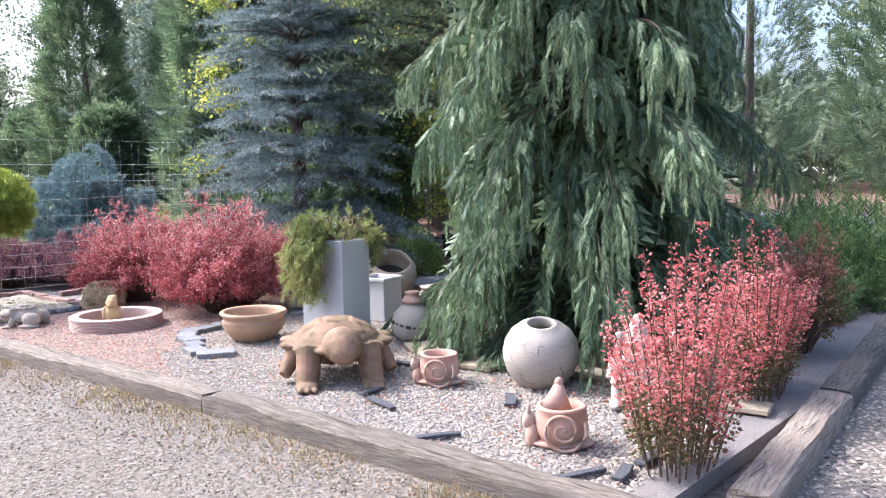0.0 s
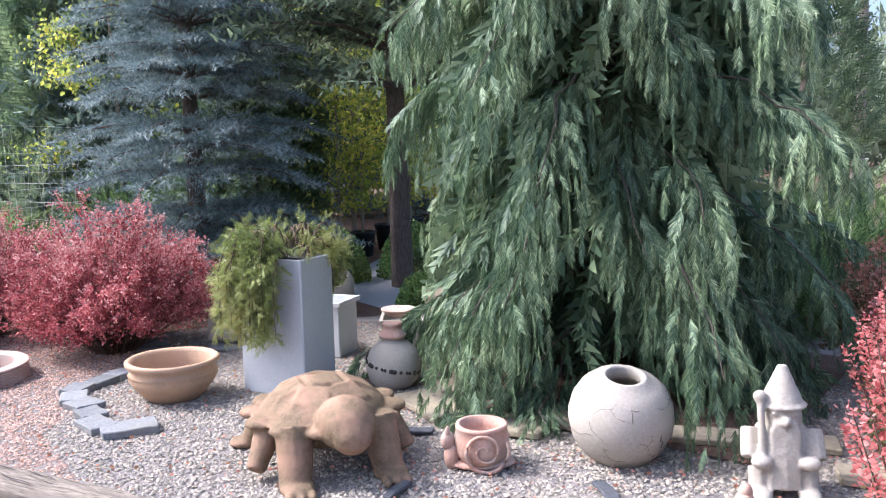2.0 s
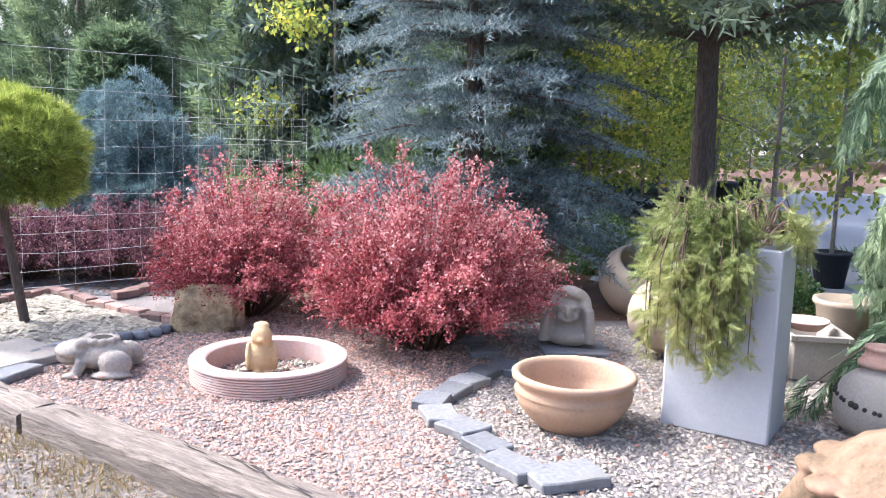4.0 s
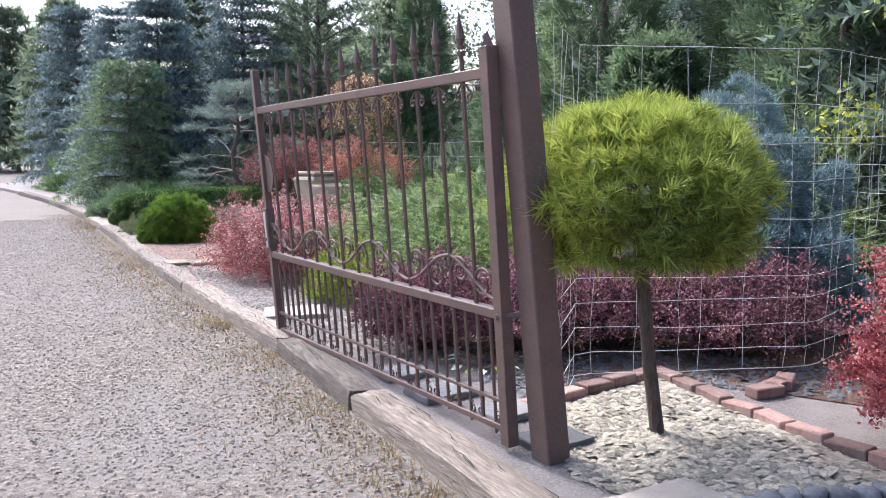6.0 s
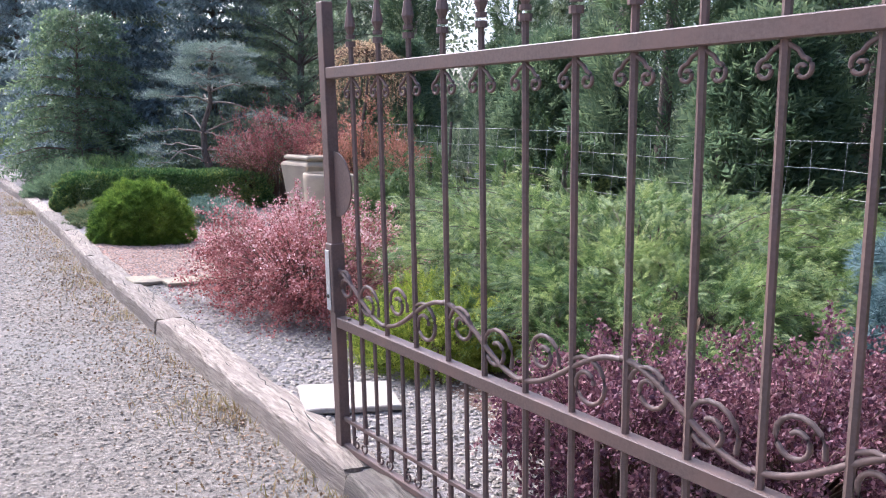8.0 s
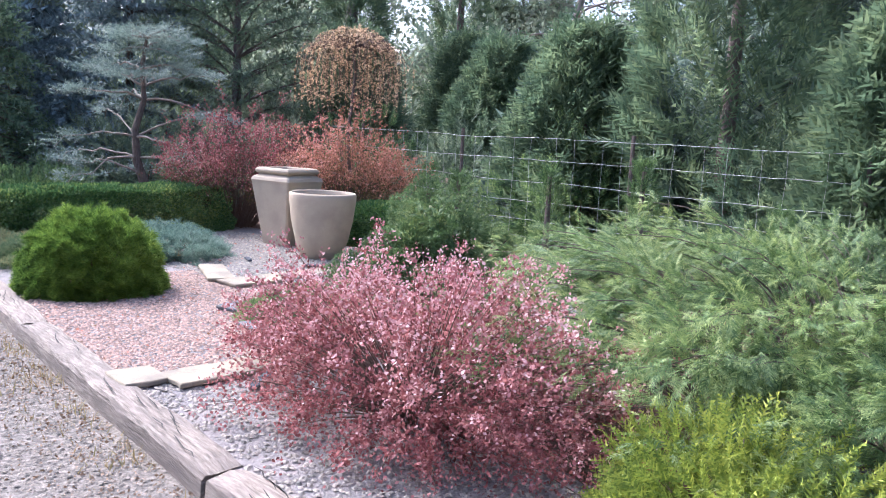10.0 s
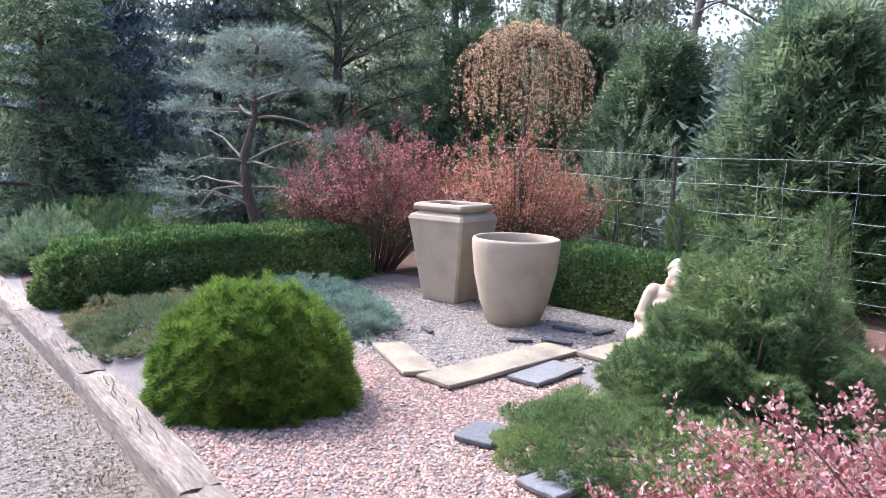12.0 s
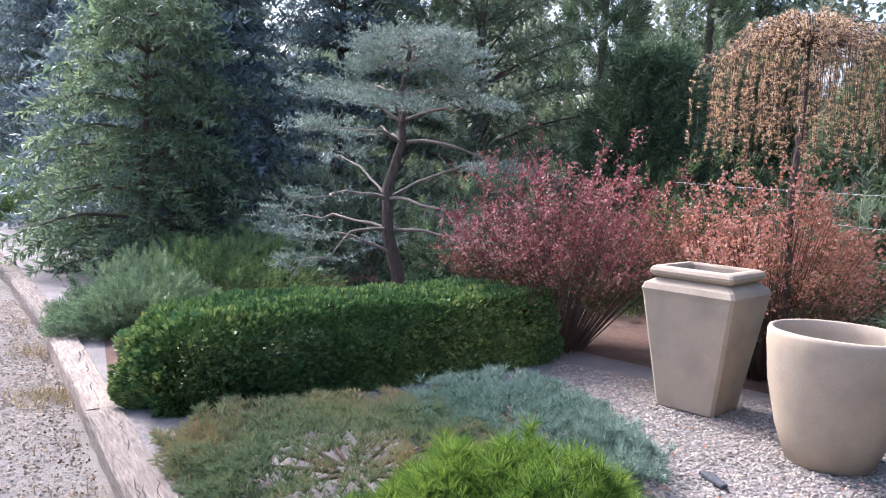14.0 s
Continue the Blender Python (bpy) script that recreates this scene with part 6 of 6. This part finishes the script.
for i in range(7):
    x0 = step * i + 0.02
    zb = 0.66 - 0.04 * x0 / GL
    t = np.linspace(0, 1, 18)
    flip = 1 if i % 2 else -1
    xs = x0 + step * t
    zs = zb + 0.12 + flip * 0.085 * np.cos(t * math.pi)
    gate_tube("wave", np.stack([xs, np.full(18, 0.0), zs], -1), 0.009)
    gate_tube("scroll", curl(x0 + step * 0.3, zb + 0.1, 0.085, 1.4, 0.5 if flip > 0 else 3.6, flip), 0.007)
    gate_tube("scroll", curl(x0 + step * 0.75, zb + 0.14, 0.07, 1.4, 3.4 if flip > 0 else 0.2, -flip), 0.007)
bm = bmesh.new()
o = bmesh.ops.create_cone(bm, cap_ends=True, segments=40, radius1=0.135, radius2=0.135, depth=0.006)
bmesh.ops.transform(bm, matrix=Matrix.Translation((GL - 0.03, 0, 1.19)) @ Matrix.Rotation(math.pi / 2, 4, "X"), verts=o["verts"])
bmesh.ops.bisect_plane(bm, geom=bm.verts[:] + bm.edges[:] + bm.faces[:], plane_co=(GL - 0.027, 0, 0), plane_no=(1, 0, 0), clear_outer=True)
bmesh.ops.holes_fill(bm, edges=bm.edges)
part("guard_plate", bm, M_IRON, gate, "rusty half round sheet metal plate")
bm = bmesh.new()
block(bm, GL + 0.0, 0.0, 0.79, 0.056, 0.064, 0.3, 0.004)
lock = part("lock_box", bm, M_IRON, gate)
bm = bmesh.new()
block(bm, GL + 0.01, 0.034, 0.78, 0.034, 0.004, 0.26, 0.001)
part("strike_plate", bm, M_STEEL, lock, "bright steel lock plate")
# keyhole is a raised disc in the colour of its inner shade
bm = bmesh.new()
rod(bm, (GL + 0.01, 0.035, 0.71), (GL + 0.01, 0.039, 0.71), 0.009, sides=14)
part("keyhole", bm, M_HOLE, lock)

gp = thing("gate_post", 0.725, 10.18, -0.1, "thick brown painted steel gate post", "post")
gp.matrix_basis = pose(0.725, 10.18, -0.1, -3.0, -4.4, 10)
bm = bmesh.new()
block(bm, 0, 0, 1.25, 0.125, 0.125, 2.5, 0.006)
part("shaft", bm, M_IRON, gp)
for zz_ in (0.75, 1.75):
    bm = bmesh.new()
    rod(bm, (-0.02, 0.06, zz_), (-0.13, 0.14, zz_), 0.016)
    part("hinge", bm, M_IRON, gp)


def wire_fence(points, heights, label, spacing=0.22, posts=True, seed=1):
    """Knotted wire mesh between thin posts: each strand a part."""
    ob = thing("wire_fence", points[0][0], points[0][1], 0, label, "fence")
    o = np.array([points[0][0], points[0][1], 0.0])
    pts = np.array([(x, y, 0.0) for x, y in points]) - o
    seg = np.r_[0, np.cumsum(np.linalg.norm(np.diff(pts[:, :2], axis=0), axis=1))]
    n = int(seg[-1] / 0.12)
    s = np.linspace(0, seg[-1], n)
    base = np.stack([np.interp(s, seg, pts[:, k]) for k in range(3)], -1)
    r = np.random.default_rng(seed)
    sag = [np.convolve(r.normal(0, 0.02, n + 8), np.ones(9) / 9, "valid")[:n] for _ in heights]
    lines = [base + np.c_[np.zeros(n), np.zeros(n), h + g] for h, g in zip(heights, sag)]
    for ln in lines:
        tubes("strand", [(ln, 0.0021, 0.0021)], M_WIRE, ob, 4)
    for x in np.arange(0.05, seg[-1], spacing):
        k = min(int(x / seg[-1] * n), n - 1)
        q = np.array([ln[k] for ln in lines])
        q[:, :2] += r.normal(0, 0.006, (len(q), 2))
        tubes("stay", [(q, 0.0016, 0.0016)], M_WIRE, ob, 3)
    if posts:
        for x in np.arange(0, seg[-1] + 0.1, 2.4)[1:]:
            k = min(int(x / seg[-1] * n), n - 1)
            bm = bmesh.new()
            rod(bm, tuple(base[k] + (0.03, 0.03, 0)), tuple(base[k] + (0.03, 0.03, heights[-1] + 0.08)), 0.022)
            part("post", bm, M_BARK, ob)
    return ob


HTS = [0.12, 0.25, 0.38, 0.52, 0.66, 0.8, 0.98, 1.18, 1.38, 1.6, 1.9]
wire_fence([(0.74, 10.25), (1.3, 10.95), (2.6, 10.55), (4.2, 11.2), (5.2, 11.6)], HTS, "galvanised knotted wire fence from the gate post", 0.2, False, 3)
wire_fence([(5.2, 11.62), (5.3, 15.0), (5.0, 18.5), (4.4, 21.0), (4.2, 24.5)], [0.1, 0.3, 0.5, 0.72, 0.95, 1.2, 1.45], "loose knotted wire fence behind the junipers", 0.3, True, 5)

hosta = thing("variegated_plant", 1.02, 11.55, 0, "low plant with cream edged leaves behind the gate", "plant")
for i in range(16):
    a, ln = i * 2.4, RNG.uniform(0.1, 0.22)
    tubes("stalk", [(bent(np.array([0, 0, 0.01]), a, ln, 0.8, 0.4, 6), 0.003, 0.002)], M_TWIG, hosta, 4)
    end = bent(np.array([0, 0, 0.01]), a, ln, 0.8, 0.4, 6)[-1]
    scatter("leaf", LEAF, end[None], np.array([[math.cos(a), math.sin(a), -0.15]]), 0.085, L_CREAMLEAF if i % 3 else L_YEW, hosta, 0.3)

# small upright shrubs by the far fence, box balls, nursery pots
for x, y, h in [(4.4, 19.4, 1.1), (4.55, 18.2, 1.25), (4.1, 20.7, 0.95), (4.9, 16.9, 0.9), (4.5, 22.0, 1.0)]:
    column("young_thuja", x, y, h, 0.22, L_JUNIPER, "thin young upright conifer beside the wire fence", "shrub", 420, SPRAY, 0.13, "young conifers", 0.5, tilt=1.2)
for x, y, r in [(6.2, 8.35, 0.4), (6.9, 7.7, 0.42), (4.75, 6.2, 0.28)]:
    clipped("box_ball", x, y, r, r, r * 1.6, L_BOX, "small dark green box ball", LEAF, 5000, 0.03, lumps=0.1)
for x, y, k in [(7.4, 9.2, 1.1), (8.2, 9.4, 1.1), (9.0, 9.5, 1.2), (9.8, 9.6, 1.3), (10.8, 9.75, 1.3), (11.9, 9.85, 1.4), (13.2, 10.0, 1.4), (14.8, 10.1, 1.5), (16.6, 10.2, 1.5), (6.9, 6.4, 1.0), (10.2, 8.9, 1.2)]:
    ob = thing("nursery_pot", x, y, 0.012, "black plastic nursery pot with a sapling", "pot", "nursery pots")
    bm = bmesh.new()
    lathe(bm, [(0.13 * k, 0), (0.17 * k, 0.3 * k), (0.18 * k, 0.3 * k), (0.18 * k, 0.33 * k), (0.16 * k, 0.33 * k), (0.155 * k, 0.28 * k)], 20)
    part("body", bm, M_PLASTIC, ob, "", True)
    tubes("sapling", [(np.array([(0, 0, 0.28 * k), (0.02, 0, 1.4), (0, 0.02, 3.4)]), 0.022, 0.008)], M_BARKLT, ob, 6)
    p = np.c_[RNG.normal(0, 0.34, (1700, 2)), RNG.uniform(0.7, 3.8, 1700)]
    scatter("leaves", LEAF, p, RNG.normal(0, 1, p.shape) - (0, 0, 0.5), 0.075 * RNG.uniform(0.6, 1.3, 1700), L_SAPLING, ob, 3.1)

# edging bricks
brick_row = thing("brick_edging", 1.76, 10.95, 0, "reddish brick edging round the shingle bed", "edging")
bk = bmesh.new()
block(bk, 0, 0, 0.03, 0.2, 0.1, 0.06, 0.006)
first = part("brick", bk, M_BRICK, brick_row)
line = [(0.98, 10.85), (1.97, 11.12), (1.96, 10.5), (1.98, 9.95), (2.03, 9.5)]
seg = np.r_[0, np.cumsum([math.dist(a, b) for a, b in zip(line, line[1:])])]
for k, s in enumerate(np.arange(0.05, seg[-1], 0.215)):
    x, y = np.interp(s, seg, [p[0] for p in line]), np.interp(s, seg, [p[1] for p in line])
    x2, y2 = np.interp(s + 0.05, seg, [p[0] for p in line]), np.interp(s + 0.05, seg, [p[1] for p in line])
    ob = first if k == 0 else new("brick", first.data)
    ob.parent = brick_row
    ob.matrix_basis = pose(x - 1.76, y - 10.95, RNG.uniform(-0.02, 0.0), RNG.uniform(-4, 4), RNG.uniform(-4, 4), math.degrees(math.atan2(y2 - y, x2 - x)) + RNG.uniform(-7, 7))
for k in range(3):
    ob = new("brick", first.data)
    ob.parent = brick_row
    ob.matrix_basis = pose(0.5 + 0.12 * k, -0.42 + 0.05 * k, 0.0, 0, 0, 20 * k)
for i, t in enumerate(np.linspace(0, 1, 11)):
    boulder("edge_stone", 1.92 - 0.95 * t, 9.38 - 0.06 * math.sin(7 * t), 0.055, 0.04, 0.03, M_SLATE, "dark grey stone edging the shingle bed", 40 * i, 0.3, 2)


# ---- dry weeds along the kerb ----
BLADE = triangles([(0, -0.055, 0), (0, 0.055, 0), (1, 0, 0.15)])
yy = RNG.uniform(2.2, 26, 30000)
clump = np.array([noise.noise(Vector((v * 1.6, 3.0, 0))) for v in yy])
ok = clump + RNG.normal(0, 0.25, len(yy)) > 0.12 + 0.02 * np.maximum(0, yy - 9)
yy = yy[ok]
xx = np.array([kerb_x(v) for v in yy]) - np.abs(RNG.normal(0, 0.2, len(yy))) - 0.01
grass = scatter("dry_weeds", BLADE, np.c_[xx, yy, np.full(len(yy), -0.1)], np.c_[RNG.normal(0, 0.7, (len(yy), 2)), np.full(len(yy), 0.8)], RNG.uniform(0.02, 0.075, len(yy)), L_DRY)
tagged(grass, "dry yellow weeds along the timber kerb", "grass", kind="stuff")
lx = np.r_[RNG.uniform(0.6, 4.4, 2600), RNG.uniform(-0.6, 2.6, 900)]
ly = np.r_[RNG.uniform(2.3, 9.0, 2600), RNG.uniform(17, 23, 900)]
keep = behind_kerb(np.c_[lx, ly])
my = RNG.uniform(2.2, 27, 12000)
mx = np.array([kerb_x(v) for v in my]) - 0.02 - np.abs(RNG.normal(0, 0.34, len(my)))
mulch = scatter("dry_litter", LEAF, np.c_[mx, my, np.full(len(my), -0.088)], np.c_[RNG.normal(0, 1, (len(my), 2)), RNG.normal(0, 0.3, len(my))], RNG.uniform(0.008, 0.024, len(my)), L_LITTER, None, 3.1)
tagged(mulch, "brown dry leaf litter along the timber kerb", "leaves", kind="stuff")
litter = scatter("fallen_leaves", LEAF, np.c_[lx, ly, np.full(len(lx), 0.022)][keep], np.c_[RNG.normal(0, 1, (len(lx), 2)), RNG.normal(0, 0.25, len(lx))][keep], RNG.uniform(0.012, 0.03, len(lx))[keep], L_ORANGE, None, 3.1)
tagged(litter, "fallen red leaves scattered on the gravel", "leaves", kind="stuff")
